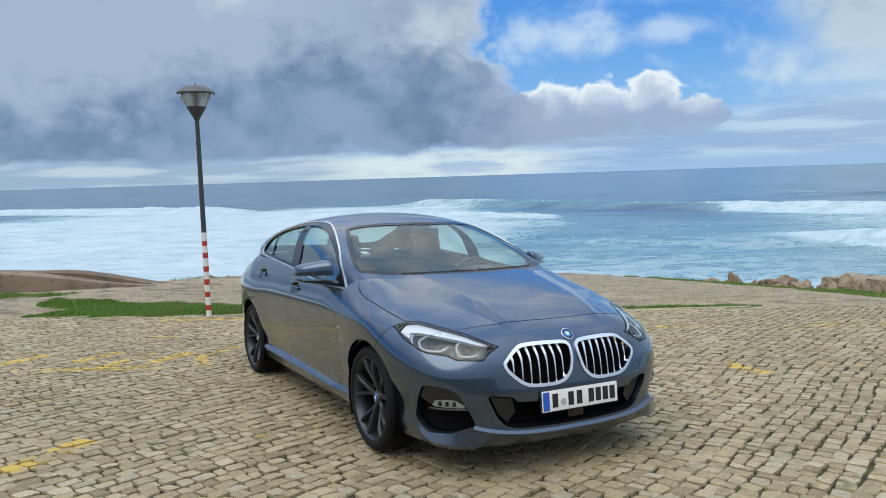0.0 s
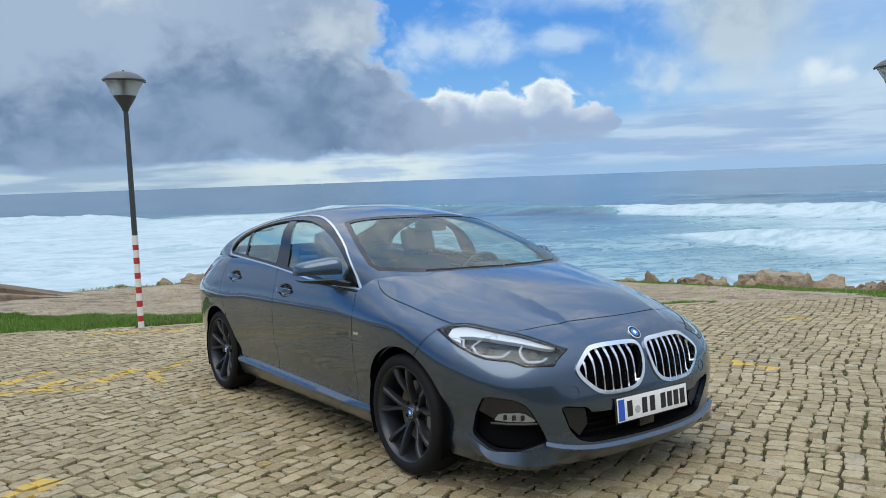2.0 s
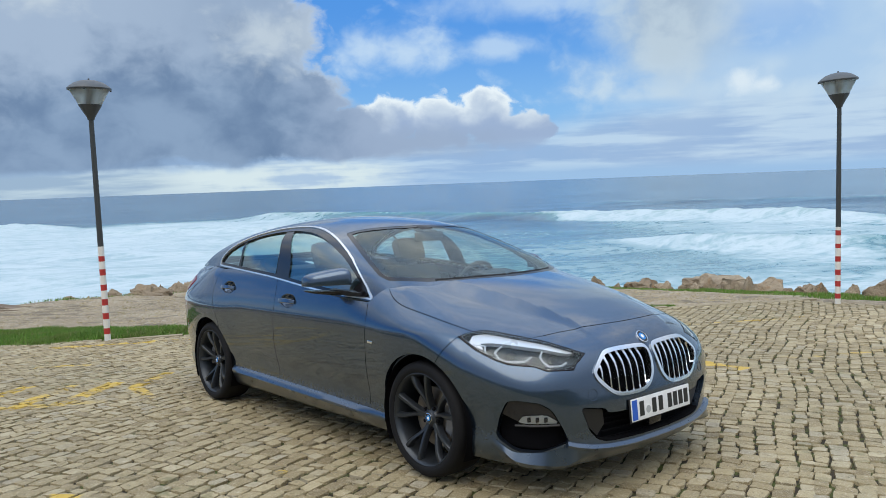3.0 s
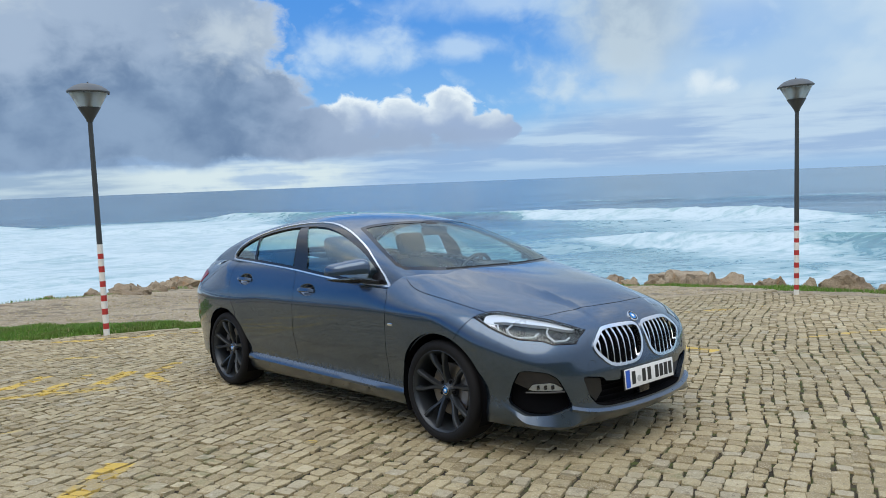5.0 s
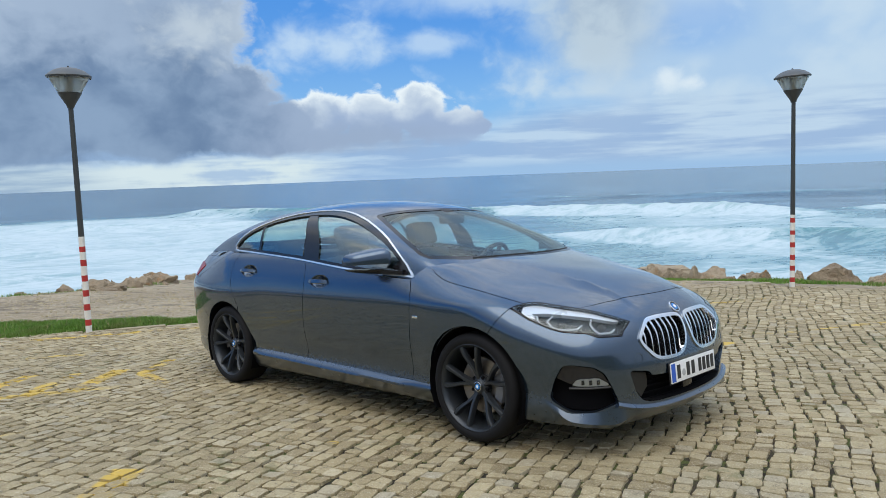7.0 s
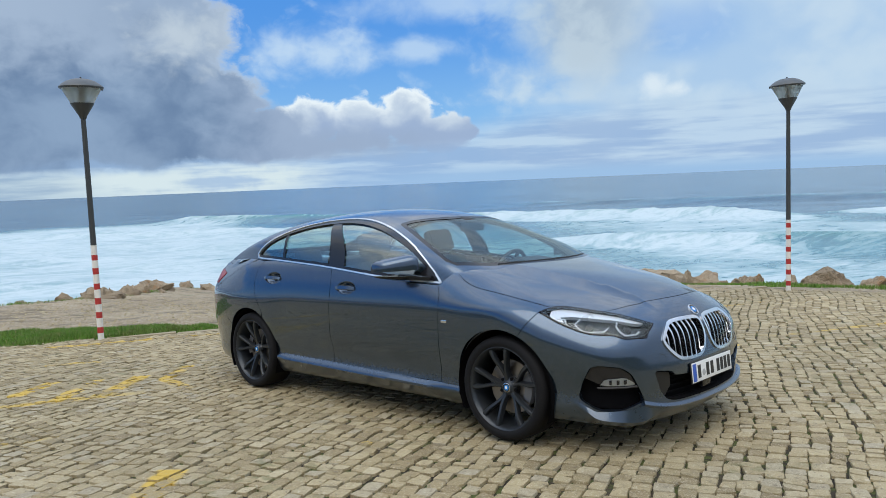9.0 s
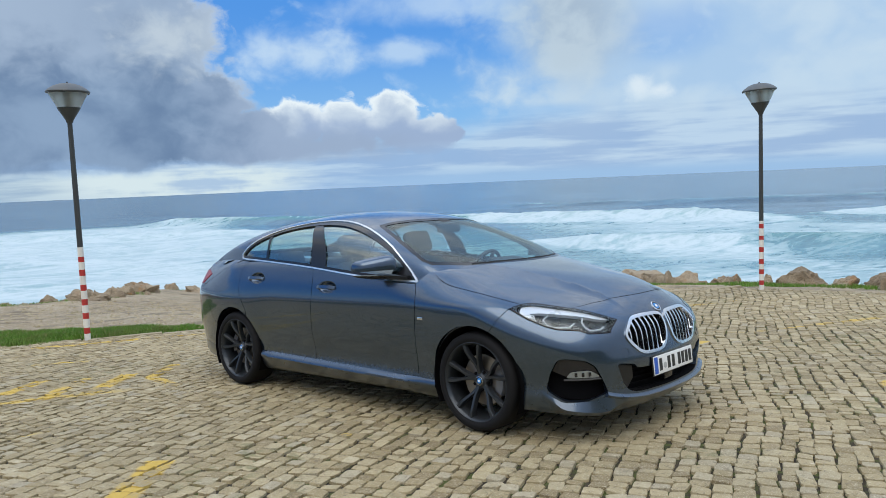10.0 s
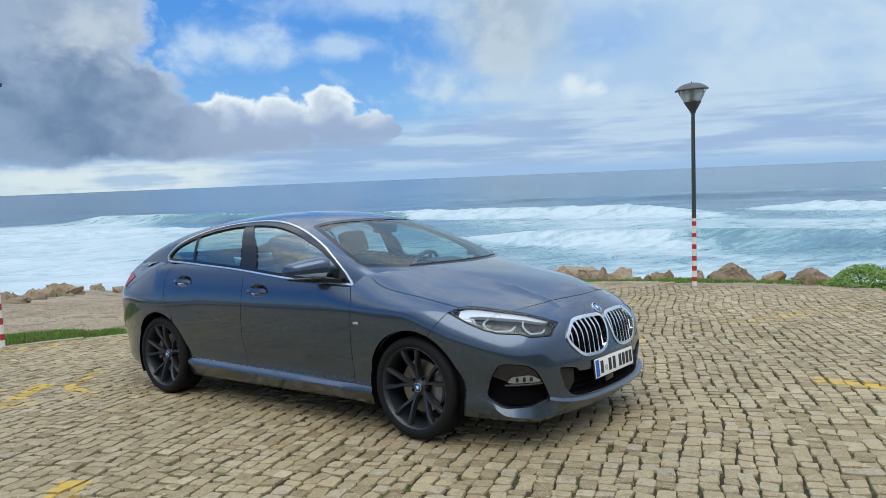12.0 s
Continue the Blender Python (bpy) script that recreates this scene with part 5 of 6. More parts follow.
        sweep(bm, [(0.50, s * -0.875, 0.955), (0.58, s * -0.85, 0.950), (0.66, s * -0.825, 0.945), (0.715, s * -0.800, 0.940)], [(0.035, -0.014), (0.035, 0.010), (0.0, 0.018), (-0.035, 0.010), (-0.035, -0.014)])
        part("mirror_arm", bm, BLACK, mirror)
        tri = to_cabin(np.array([(0.765, 0.935), (0.66, 1.01), (0.60, 0.945)]))
        patch("mirror_triangle", cabin, left_of(tri) if side else tri, cell=0.04, mat=BLACK, parent=mirror, lift=-0.002, rim=0.01, stretch=V)
        # small badge on the wing
        q = flank([(0.905, 0.684)])
        bm = bmesh.new()
        p = wrap(q)[0]
        box(bm, (p[0] - 0.024, (p[1] - 0.002) * s - 0.002, p[2] - 0.008), (p[0] + 0.024, (p[1] - 0.002) * s + 0.002, p[2] + 0.008), 0.002)
        part("wing_badge", bm, CHROME, car)

    # ---- wheels
    def build_wheel(x, s):
        """Lathe axis is z; it is turned so that z points out of the car's side."""
        m = Matrix.Translation((x, -0.772 * s, 0.308)) @ pose(0, 0, 0, 90 * s, 0, 0)
        bm = bmesh.new()
        lathe(bm, [(0.244, -0.105), (0.262, -0.112), (0.290, -0.109), (0.306, -0.096), (0.311, -0.07), (0.3125, 0.0), (0.311, 0.07), (0.306, 0.096), (0.294, 0.109), (0.276, 0.1155), (0.260, 0.113), (0.250, 0.107), (0.244, 0.09)], m, 72)
        wheel = part("wheel", bm, RIM, car, "dark satin double-spoke alloy wheel")
        wheel.data.materials[0] = RUBBER
        wheel.name = "wheel"
        bm = bmesh.new()
        lathe(bm, [(0.252, -0.10), (0.240, -0.098), (0.226, -0.05), (0.217, 0.02), (0.228, 0.078), (0.237, 0.099), (0.246, 0.1075), (0.2515, 0.105), (0.2505, 0.09)], m, 64)
        rim = part("rim", bm, RIM, wheel)
        for k in range(5):
            for lean in (-1, 1):
                a0 = radians(98 + 72 * k + 3.5 * lean)
                a1 = radians(98 + 72 * k + 13.0 * lean)
                bm, rows = bmesh.new(), []
                for t in np.linspace(0, 1, 8):
                    r = 0.040 + (0.236 - 0.040) * t
                    a = a0 + (a1 - a0) * ease(t, 0.05, 0.75) + 0.02 * lean * t
                    face = 0.052 + 0.046 * ease(t, 0, 1) + 0.006 * math.sin(math.pi * t)
                    w = 0.0150 - 0.0025 * math.sin(math.pi * min(1, t * 1.1)) + 0.008 * max(0, t - 0.8)
                    deep = 0.030 + 0.012 * (1 - t)
                    c, sn = math.cos(a), math.sin(a)
                    ring = []
                    for u, h in ((-w, face - deep), (-w * 1.0, face - 0.010), (-w * 0.55, face), (w * 0.55, face), (w * 1.0, face - 0.010), (w, face - deep)):
                        ring.append(bm.verts.new((r * c - u * sn, r * sn + u * c, h)))
                    rows.append(ring)
                for r0, r1 in zip(rows, rows[1:]):
                    for j in range(6):
                        bm.faces.new((r0[j], r0[(j + 1) % 6], r1[(j + 1) % 6], r1[j]))
                bm.faces.new(rows[0]), bm.faces.new(rows[-1][::-1])
                bmesh.ops.transform(bm, matrix=m, verts=bm.verts)
                part("spoke", bm, RIM, rim)
        bm = bmesh.new()
        lathe(bm, [(0, 0.058), (0.033, 0.058), (0.040, 0.052), (0.060, 0.044), (0.066, 0.028), (0.066, 0.0)], m, 32)
        part("hub", bm, RIM, rim)
        for k in range(5):
            a = radians(62 + 72 * k)
            bm = bmesh.new()
            lathe(bm, [(0, 0.049), (0.008, 0.049), (0.0105, 0.047), (0.0105, 0.035)], m @ Matrix.Translation((0.056 * math.cos(a), 0.056 * math.sin(a), 0.003)), 8)
            part("wheel_bolt", bm, DARK, rim)
        up = m.to_3x3() @ Vector((0, 0, 1))
        roundel("cap_badge", m @ Vector((0, 0, 0.060)), up, 0.027, rim)
        bm = bmesh.new()
        lathe(bm, [(0.06, 0.012), (0.160, 0.012), (0.162, 0.0), (0.160, -0.014), (0.06, -0.014)], m, 48)
        part("brake_disc", bm, STEEL, wheel, "rusty steel brake disc")
        bm = bmesh.new()
        lathe(bm, [(0.115, 0.035), (0.165, 0.035), (0.178, 0.02), (0.178, -0.03), (0.115, -0.03), (0.115, 0.035)], m @ pose(0, 0, 0, 0, 0, -28 if x > 0 else 140), 10, radians(58))
        part("brake_caliper", bm, CALIPER, wheel)

    for x in (FRONT, REAR):
        for s in (1, -1):
            build_wheel(x, s)
            bm = bmesh.new()
            rows = []
            for a in np.linspace(radians(-28), radians(208), 34):
                rows.append([bm.verts.new((x + 0.350 * math.cos(a), -yy * s, 0.308 + 0.350 * math.sin(a))) for yy in (0.872, 0.60)])
            for r0, r1 in zip(rows, rows[1:]):
                bm.faces.new((r0[0], r0[1], r1[1], r1[0]))
            bm.faces.new([r[1] for r in rows])
            part("wheel_liner", bm, DARK, car)

    # ---- underbody, interior
    bm = bmesh.new()
    box(bm, (-2.1, -0.70, 0.17), (1.95, 0.70, 0.27), 0.03)
    part("underbody", bm, DARK, car)
    bm = bmesh.new()
    box(bm, (-0.98, -0.82, 0.17), (0.98, 0.82, 0.30), 0.02)
    part("cabin_floor", bm, DARK, car)
    bm = bmesh.new()
    sweep(bm, [(0.0, -0.76, 0.0), (0.0, -0.40, 0.0), (0.0, 0.0, 0.0), (0.0, 0.40, 0.0), (0.0, 0.76, 0.0)], [(-1.12, 0.93), (-0.90, 0.968), (-0.72, 0.965), (-0.60, 0.925), (-0.575, 0.80), (-0.66, 0.45), (-1.12, 0.45)][::-1])
    for v in bm.verts:
        v.co.x -= 0.22 * abs(v.co.y) ** 2 * (v.co.x > 0.8)
        v.co.z -= 0.05 * abs(v.co.y) ** 2
    part("dashboard", bm, TRIM, car, "black padded dashboard")
    bm = bmesh.new()
    hood = Matrix.Translation((0.66, 0.37, 0.955)) @ pose(0, 0, 0, 0, 8, 0)
    box(bm, (-0.09, -0.17, -0.02), (0.12, 0.17, 0.045), 0.02, hood)
    part("instrument_cowl", bm, TRIM, car)
    bm = bmesh.new()
    lathe(bm, [(0.172 + 0.016 * math.cos(a), 0.016 * math.sin(a)) for a in np.linspace(0, 2 * math.pi, 9)], None, 40)
    box(bm, (-0.17, -0.018, -0.03), (0.17, 0.018, -0.012), 0.006)
    box(bm, (-0.018, -0.17, -0.03), (0.018, 0.0, -0.012), 0.006)
    box(bm, (-0.06, -0.05, -0.03), (0.06, 0.05, 0.01), 0.015)
    bmesh.ops.transform(bm, matrix=Matrix.Translation((0.42, 0.37, 0.90)) @ pose(0, 0, 0, 0, -64, 0), verts=bm.verts)
    part("steering_wheel", bm, TRIM, car, "black leather steering wheel")

    def seat(x, y, name="front_seat", wide=0.25, high=0.62):
        bm = bmesh.new()
        box(bm, (x - 0.08, y - wide, 0.30), (x + 0.46, y + wide, 0.50), 0.06)
        chair = part(name, bm, CLOTH, car, "black upholstered seat")
        lean = Matrix.Translation((x, y, 0.46)) @ pose(0, 0, 0, 0, -20, 0)
        bm = bmesh.new()
        box(bm, (-0.14, -wide, 0.0), (0.0, wide, high), 0.06, lean)
        for v in bm.verts:
            k = max(0.0, (v.co.z - 0.85) / 0.3)
            v.co.y = y + (v.co.y - y) * (1 - 0.25 * k)
        part("backrest", bm, CLOTH, chair)
        bm = bmesh.new()
        box(bm, (-0.115, -0.135, high + 0.03), (-0.01, 0.135, high + 0.225), 0.05, lean)
        part("headrest", bm, CLOTH, chair)
        bm = bmesh.new()
        for dy in (-0.06, 0.06):
            sweep(bm, [tuple(lean @ Vector((-0.06, dy, high - 0.02))), tuple(lean @ Vector((-0.06, dy, high + 0.06)))], round_section(0.007, 6), up=(0, 1, 0))
        part("headrest_post", bm, CHROME, chair)

    seat(-0.02, -0.37)
    seat(-0.02, 0.37)
    bm = bmesh.new()
    box(bm, (-0.95, -0.64, 0.32), (-0.45, 0.64, 0.52), 0.06)
    bench = part("rear_bench", bm, CLOTH, car, "black upholstered rear bench")
    bm = bmesh.new()
    box(bm, (-0.13, -0.62, 0.0), (0.0, 0.62, 0.56), 0.05, Matrix.Translation((-0.90, 0, 0.48)) @ pose(0, 0, 0, 0, -24, 0))
    part("backrest", bm, CLOTH, bench)
    for y in (-0.36, 0.36):
        bm = bmesh.new()
        box(bm, (-0.10, -0.12, 0.56), (0.0, 0.12, 0.70), 0.04, Matrix.Translation((-0.90, y, 0.48)) @ pose(0, 0, 0, 0, -24, 0))
        part("headrest", bm, CLOTH, bench)
    bm = bmesh.new()
    box(bm, (-1.70, -0.60, 0.97), (-1.12, 0.60, 1.005), 0.015)
    part("parcel_shelf", bm, CLOTH, car)
    bm = bmesh.new()
    box(bm, (0.36, -0.12, 1.225), (0.395, 0.12, 1.29), 0.012)
    part("interior_mirror", bm, BLACK, car)
    bm = bmesh.new()
    box(bm, (0.29, -0.06, 1.262), (0.40, 0.06, 1.300), 0.012, Matrix.Translation((0.385, 0, 1.31)) @ pose(0, 0, 0, 0, 22, 0) @ Matrix.Translation((-0.385, 0, -1.31)))
    part("sensor_box", bm, TRIM, car)
    # ---- wipers
    for pts in ([(1.03, -0.50), (1.075, -0.36), (1.105, -0.20), (1.12, 0.0)], [(1.118, 0.02), (1.105, 0.20), (1.07, 0.36), (1.01, 0.52)]):
        p = np.array(pts)
        q = np.stack([p[:, 0], v_of_y(p[:, 0], p[:, 1])], 1)
        at = cabin(q) + surface_normals(cabin, q, V) * 0.001
        bm = bmesh.new()
        sweep(bm, [tuple(v) for v in at], [(-0.005, -0.005), (0.005, -0.005), (0.002, 0.004), (-0.002, 0.004)])
        part("wiper", bm, PLASTIC, car)


build_car()



# ---------------------------------------------------------------- land
def grid_mesh(name, xs, ys, height, mat):
    gx, gy = np.meshgrid(xs, ys)
    z = height(gx.ravel(), gy.ravel())
    nx, ny = len(xs), len(ys)
    i = (np.arange(ny - 1)[:, None] * nx + np.arange(nx - 1)).ravel()
    faces = np.stack([i, i + 1, i + nx + 1, i + nx], 1)
    mesh = bpy.data.meshes.new(name)
    mesh.from_pydata(np.stack([gx.ravel(), gy.ravel(), z], 1).tolist(), [], faces.tolist())
    for f in mesh.polygons:
        f.use_smooth = True
    return link(name, mesh, mat)


def wobble(x, y, scale, seed=0):
    return np.array([noise.noise((a * scale + seed, b * scale - seed, seed * 0.37)) for a, b in zip(np.ravel(x), np.ravel(y))])


def ground_height(x, y):
    p = np.stack([x, y], 1)
    on_land = inside(p, np.array(SHORE, float))
    d = edge_distance(p, np.array(SHORE, float))
    bumps = 0.05 * wobble(x, y, 0.5, 3) + 0.02 * wobble(x, y, 2.1, 8)
    beyond = ~inside(p, np.array(TERRACE, float))
    rise = np.where(beyond & (y > -15), bumps * np.clip(edge_distance(p, np.array(TERRACE, float)) / 1.0, 0, 1), 0)
    z = land_z(x, y) - 0.055 + rise + np.where(beyond, 0.03, 0)
    z = z + 13 * ease(-y, 14, 75) * (1 + 0.25 * wobble(x, y, 0.03, 4))  # an unseen landward slope, added to darken the car's reflections
    lip = np.where(on_land, ease(d, 1.2, 0.0) * 0.25, 0.25 + 12 * ease(d, 0.0, 7.0) + 0.4 * d)
    return np.maximum(z - lip, -14)


xs = np.r_[-500, -300, -180, -110, -75, np.arange(-55, -16, 3), np.arange(-16, 18, 0.3), np.arange(18, 60, 3), 80, 120, 200, 400]
ys = np.r_[-600, -350, -200, -120, -70, -45, -30, np.arange(-20, 9.5, 1.5), np.arange(9.6, 46, 0.3), 48, 52, 60]
tagged(grid_mesh("ground", xs, ys, ground_height, GRAVEL), "beaten gravel ground sloping to the sea", "ground", kind="structure")

# the low sea wall
bm = bmesh.new()
line = [(-60, 13.2), (-30, 14.7), (-14, 15.3), (-10.5, 15.25), (-8.6, 15.35), (-7.3, 15.75), (-6.4, 16.6), (-5.8, 17.4)]
fine = dense([*line, line[-1]], 0.5)
fine = fine[: len(fine) - 1]
rows = []
for k, (x, y) in enumerate(fine):
    a, b = fine[max(k - 1, 0)], fine[min(k + 1, len(fine) - 1)]
    t = (b - a) / (np.linalg.norm(b - a) + 1e-9)
    n = np.array([-t[1], t[0]])
    z = float(land_z(x, y))
    tall = (0.32 + 0.05 * noise.noise((x * 0.7, y * 0.7, 1))) * (-0.35 + 1.35 * float(ease(-x, 5.6, 9.0)))
    rows.append([bm.verts.new((x + n[0] * o + 0.03 * noise.noise((x * 2, h, o)), y + n[1] * o, z + h)) for o, h in ((0, -0.3), (0.0, tall * 0.5), (0.02, tall * 0.94), (0.06, tall), (0.38, tall * 1.02), (0.44, tall * 0.9), (0.46, -0.6))])
for r0, r1 in zip(rows, rows[1:]):
    for j in range(6):
        bm.faces.new((r0[j], r0[j + 1], r1[j + 1], r1[j]))
bm.faces.new(rows[-1])
tagged(part("sea_wall", bm, OLD_WALL, None), "low weathered brown stone wall along the shore", "wall", kind="structure")

# the edging of the terrace
kerb = thing("kerb", Matrix(), "pale worn kerb stones edging the cobbled terrace", "kerb", kind="structure")
x = -16.0
while x < 6.0:
    size = random.uniform(0.7, 1.0)
    y = 10.82 + 0.03 * noise.noise((x, 0, 0))
    z = plane_z(x + size / 2, y)
    bm = bmesh.new()
    box(bm, (x + 0.008, y - 0.05, z - 0.15), (x + size - 0.008, y + 0.05, z + random.uniform(-0.006, 0.006)), 0.008)
    part("kerb_stone", bm, KERB, kerb)
    x += size

# ---------------------------------------------------------------- sea
CRESTS = [  # places along the crest, height, breadth, and from where to where it breaks (x)
    ([(-20, 262), (20, 214), (46, 180), (75, 155), (100, 128), (113, 117)], 2.0, 5.0, 58, 106),
    ([(40, 112), (54, 90), (67, 75), (82, 58), (98, 46)], 1.5, 3.2, 42, 60),
    ([(-60, 214), (-20, 190), (16, 170), (34, 158)], 0.7, 4.5, -50, 24),
    ([(90, 250), (150, 200), (230, 130)], 1.3, 9.0, 200, 260),
    ([(-190, 300), (-110, 262), (-60, 246)], 1.5, 7.0, -190, -60),
    ([(110, 128), (130, 112), (150, 92)], 1.2, 4.0, 112, 150),
]


def to_line(x, y, line):
    """Signed distance to a crest, positive on the seaward side, and the distance along it in x."""
    p, best, sign = np.stack([x, y], 1), np.full(len(x), 1e9), np.ones(len(x))
    for a, b in zip(np.array(line[:-1], float), np.array(line[1:], float)):
        e = b - a
        t = np.clip(((p - a) @ e) / (e @ e), 0, 1)
        off = p - a - t[:, None] * e
        d = np.linalg.norm(off, axis=1)
        side = np.sign(e[0] * off[:, 1] - e[1] * off[:, 0])
        near = d < best
        best, sign = np.where(near, d, best), np.where(near, side, sign)
    return best * sign


def sea_shape(x, y):
    r, az = np.hypot(x + 1, y), np.degrees(np.arctan2(x + 1, y))
    swell = 0.16 * np.sin((x * 0.62 + y * 0.78) / 4.1 + 1.5 * np.sin(x / 37)) + 0.10 * np.sin((x * 0.2 + y) / 2.3 + 2 * np.sin(y / 29))
    near = ease(r, 600, 120)
    z = SEA + swell * near
    foam = 0.66 * ease(az, 9, -4) * ease(r, 290, 215) + 0.25 * ease(az, -4, 9) * ease(r, 180, 130)
    foam = foam + 0.20 * ease(r, 100, 60) + 0.06 * ease(r, 420, 250) + 0.12 * ease(az, 20, 35) * ease(r, 190, 150) * ease(r, 80, 120)
    for line, high, broad, x0, x1 in CRESTS:
        d = to_line(x, y, line)
        ends = ease(x, line[0][0] - 1, line[0][0] + 18) * ease(x, line[-1][0] + 1, line[-1][0] - 18)
        shape = np.where(d > 0, np.exp(-((d / (broad * 2.2)) ** 2)), np.exp(-((d / broad) ** 2)))
        z = z + high * shape * ends
        burst = ease(x, x0 - 4, x0 + 6) * ease(x, x1 + 4, x1 - 6)
        front = ease(d, broad * 0.45, -broad * 0.1) * ease(d, -broad * 2.4, -broad * 0.9)
        foam = foam + burst * ends * (0.75 * front + 0.16 * ease(d, -broad * 9, -broad * 2) * (d < 0)) + 0.42 * ends * np.exp(-(((d + 0.2) / (broad * 0.22)) ** 2)) * (0.6 + wobble(x, y, 0.09, 7))
        z = z + burst * ends * front * 0.55 * np.where(np.abs(d) < broad * 4, 1, 0) * (0.4 + wobble(x, y, 0.33, 5))
    return z, foam


xs = np.r_[-4500, -2500, -1200, -700, -450, np.arange(-320, -120, 7), np.arange(-120, 170, 1.6), np.arange(170, 420, 7), 600, 1000, 2000, 4500]
ys = np.r_[-1200, -600, -300, -150, -60, -10, np.arange(15, 50, 5), np.arange(50, 60, 2.5), np.arange(60, 235, 1.6), np.arange(235, 520, 6), 600, 800, 1100, 1600, 2400, 3400, 4600]
sea = grid_mesh("water", xs, ys, lambda x, y: sea_shape(x, y)[0], WATER)
values = np.empty(len(sea.data.vertices) * 3)
sea.data.vertices.foreach_get("co", values)
values = values.reshape(-1, 3)
sea.data.attributes.new("foam", "FLOAT", "POINT").data.foreach_set("value", sea_shape(values[:, 0], values[:, 1])[1])
tagged(sea, "rough blue-green sea with breakers and white foam", "sea", kind="structure")


# ---------------------------------------------------------------- rocks, bush, grass
def build_rock(x, y, z, wide, high, seed, blocky=0.0, label="weathered brown boulder at the edge of the shore"):
    bm = bmesh.new()
    bmesh.ops.create_icosphere(bm, subdivisions=4, radius=1)
    rnd = random.Random(seed)
    cuts = [(Vector((rnd.uniform(-1, 1), rnd.uniform(-1, 1), rnd.uniform(-0.3, 1))).normalized(), rnd.uniform(0.50, 0.85)) for _ in range(20)]
    if blocky:
        cuts = [(Vector(d), 0.62) for d in ((1, 0.1, 0), (-1, 0, 0), (0, 1, 0), (0, -1, 0.1), (0, 0, 1))] + cuts[:2]
    for v in bm.verts:
        p = v.co.copy()
        for d, r in cuts:
            k = p.dot(d) - r
            if k > 0:
                p -= d * k * 0.97
        p *= 1 + 0.34 * noise.fractal(p * 1.9 + Vector((seed, 0, 0)), 0.7, 2.2, 6) * (0.7 if blocky else 1)
        v.co = p
    top_z = max(v.co.z for v in bm.verts)
    span = max(v.co.x for v in bm.verts) - min(v.co.x for v in bm.verts)
    for v in bm.verts:
        v.co.x *= wide / span
        v.co.y *= wide / span * rnd.uniform(0.99, 1.01) * 0.8
        v.co.z = v.co.z * high / top_z if v.co.z > 0 else v.co.z * 0.6
    ob = part("rock", bm, ROCK, None)
    ob.matrix_world = pose(x, y, z, 0, 0, rnd.uniform(-25, 25))
    return tagged(ob, label, "rock", "rocks along the shore")


ROCKS = [(9.43, 12.53, 1.31, 0.52), (9.35, 11.3, 0.60, 0.32), (9.79, 10.73, 0.95, 0.40), (10.37, 15.66, 0.75, 0.32), (12.30, 19.90, 1.45, 0.62), (11.23, 19.51, 0.40, 0.60), (10.68, 19.86, 0.65, 0.42), (11.2, 21.7, 0.9, 0.66), (11.09, 25.32, 0.85, 0.55),
         (11.14, 24.19, 0.75, 0.45), (11.69, 28.35, 0.95, 0.38), (11.44, 30.65, 1.2, 0.5), (10.55, 28.34, 0.62, 0.66), (10.42, 24.65, 1.3, 0.40), (10.59, 30.95, 1.2, 0.40), (9.77, 35.4, 1.3, 0.36), (8.56, 40.84, 0.9, 0.4), (9.3, 8.3, 0.9, 0.3), (11.6, 17.6, 0.7, 0.4),
         (-4.68, 21.68, 0.8, 0.42), (-4.33, 23.2, 0.75, 0.45), (-3.79, 26.5, 1.2, 0.50), (-2.98, 31.6, 0.7, 0.45), (-5.55, 20.8, 0.62, 0.34), (-4.75, 21.0, 1.15, 0.45), (-4.2, 24.6, 0.7, 0.40), (-5.1, 22.0, 0.6, 0.24), (-2.2, 30.0, 1.0, 0.4), (-0.9, 33.5, 1.1, 0.45), (-6.2, 19.3, 0.6, 0.22)]
for k, (x, y, wide, high) in enumerate(ROCKS):
    z = float(ground_height(np.array([x]), np.array([y]))[0])
    build_rock(x, y, max(z, float(land_z(x, y)) - 0.35) - 0.04, wide, high * (0.84 if x > 0 else 0.78), 11 + k)
rnd = random.Random(5)
for k in range(34):  # smaller stones among the boulders
    x, y, wide, _ = ROCKS[k % len(ROCKS)]
    x, y = x + rnd.uniform(-0.9, 0.7), y + rnd.uniform(-0.9, 1.6)
    z = float(ground_height(np.array([x]), np.array([y]))[0])
    build_rock(x, y, max(z, float(land_z(x, y)) - 0.35) - 0.03, rnd.uniform(0.22, 0.5), rnd.uniform(0.12, 0.30), 120 + k, label="small weathered stone among the shore boulders")
build_rock(12.0, 22.5, float(land_z(12.0, 22.5)) - 0.05, 2.0, 0.55, 77, 1.0, "flat-topped broken concrete block among the rocks")


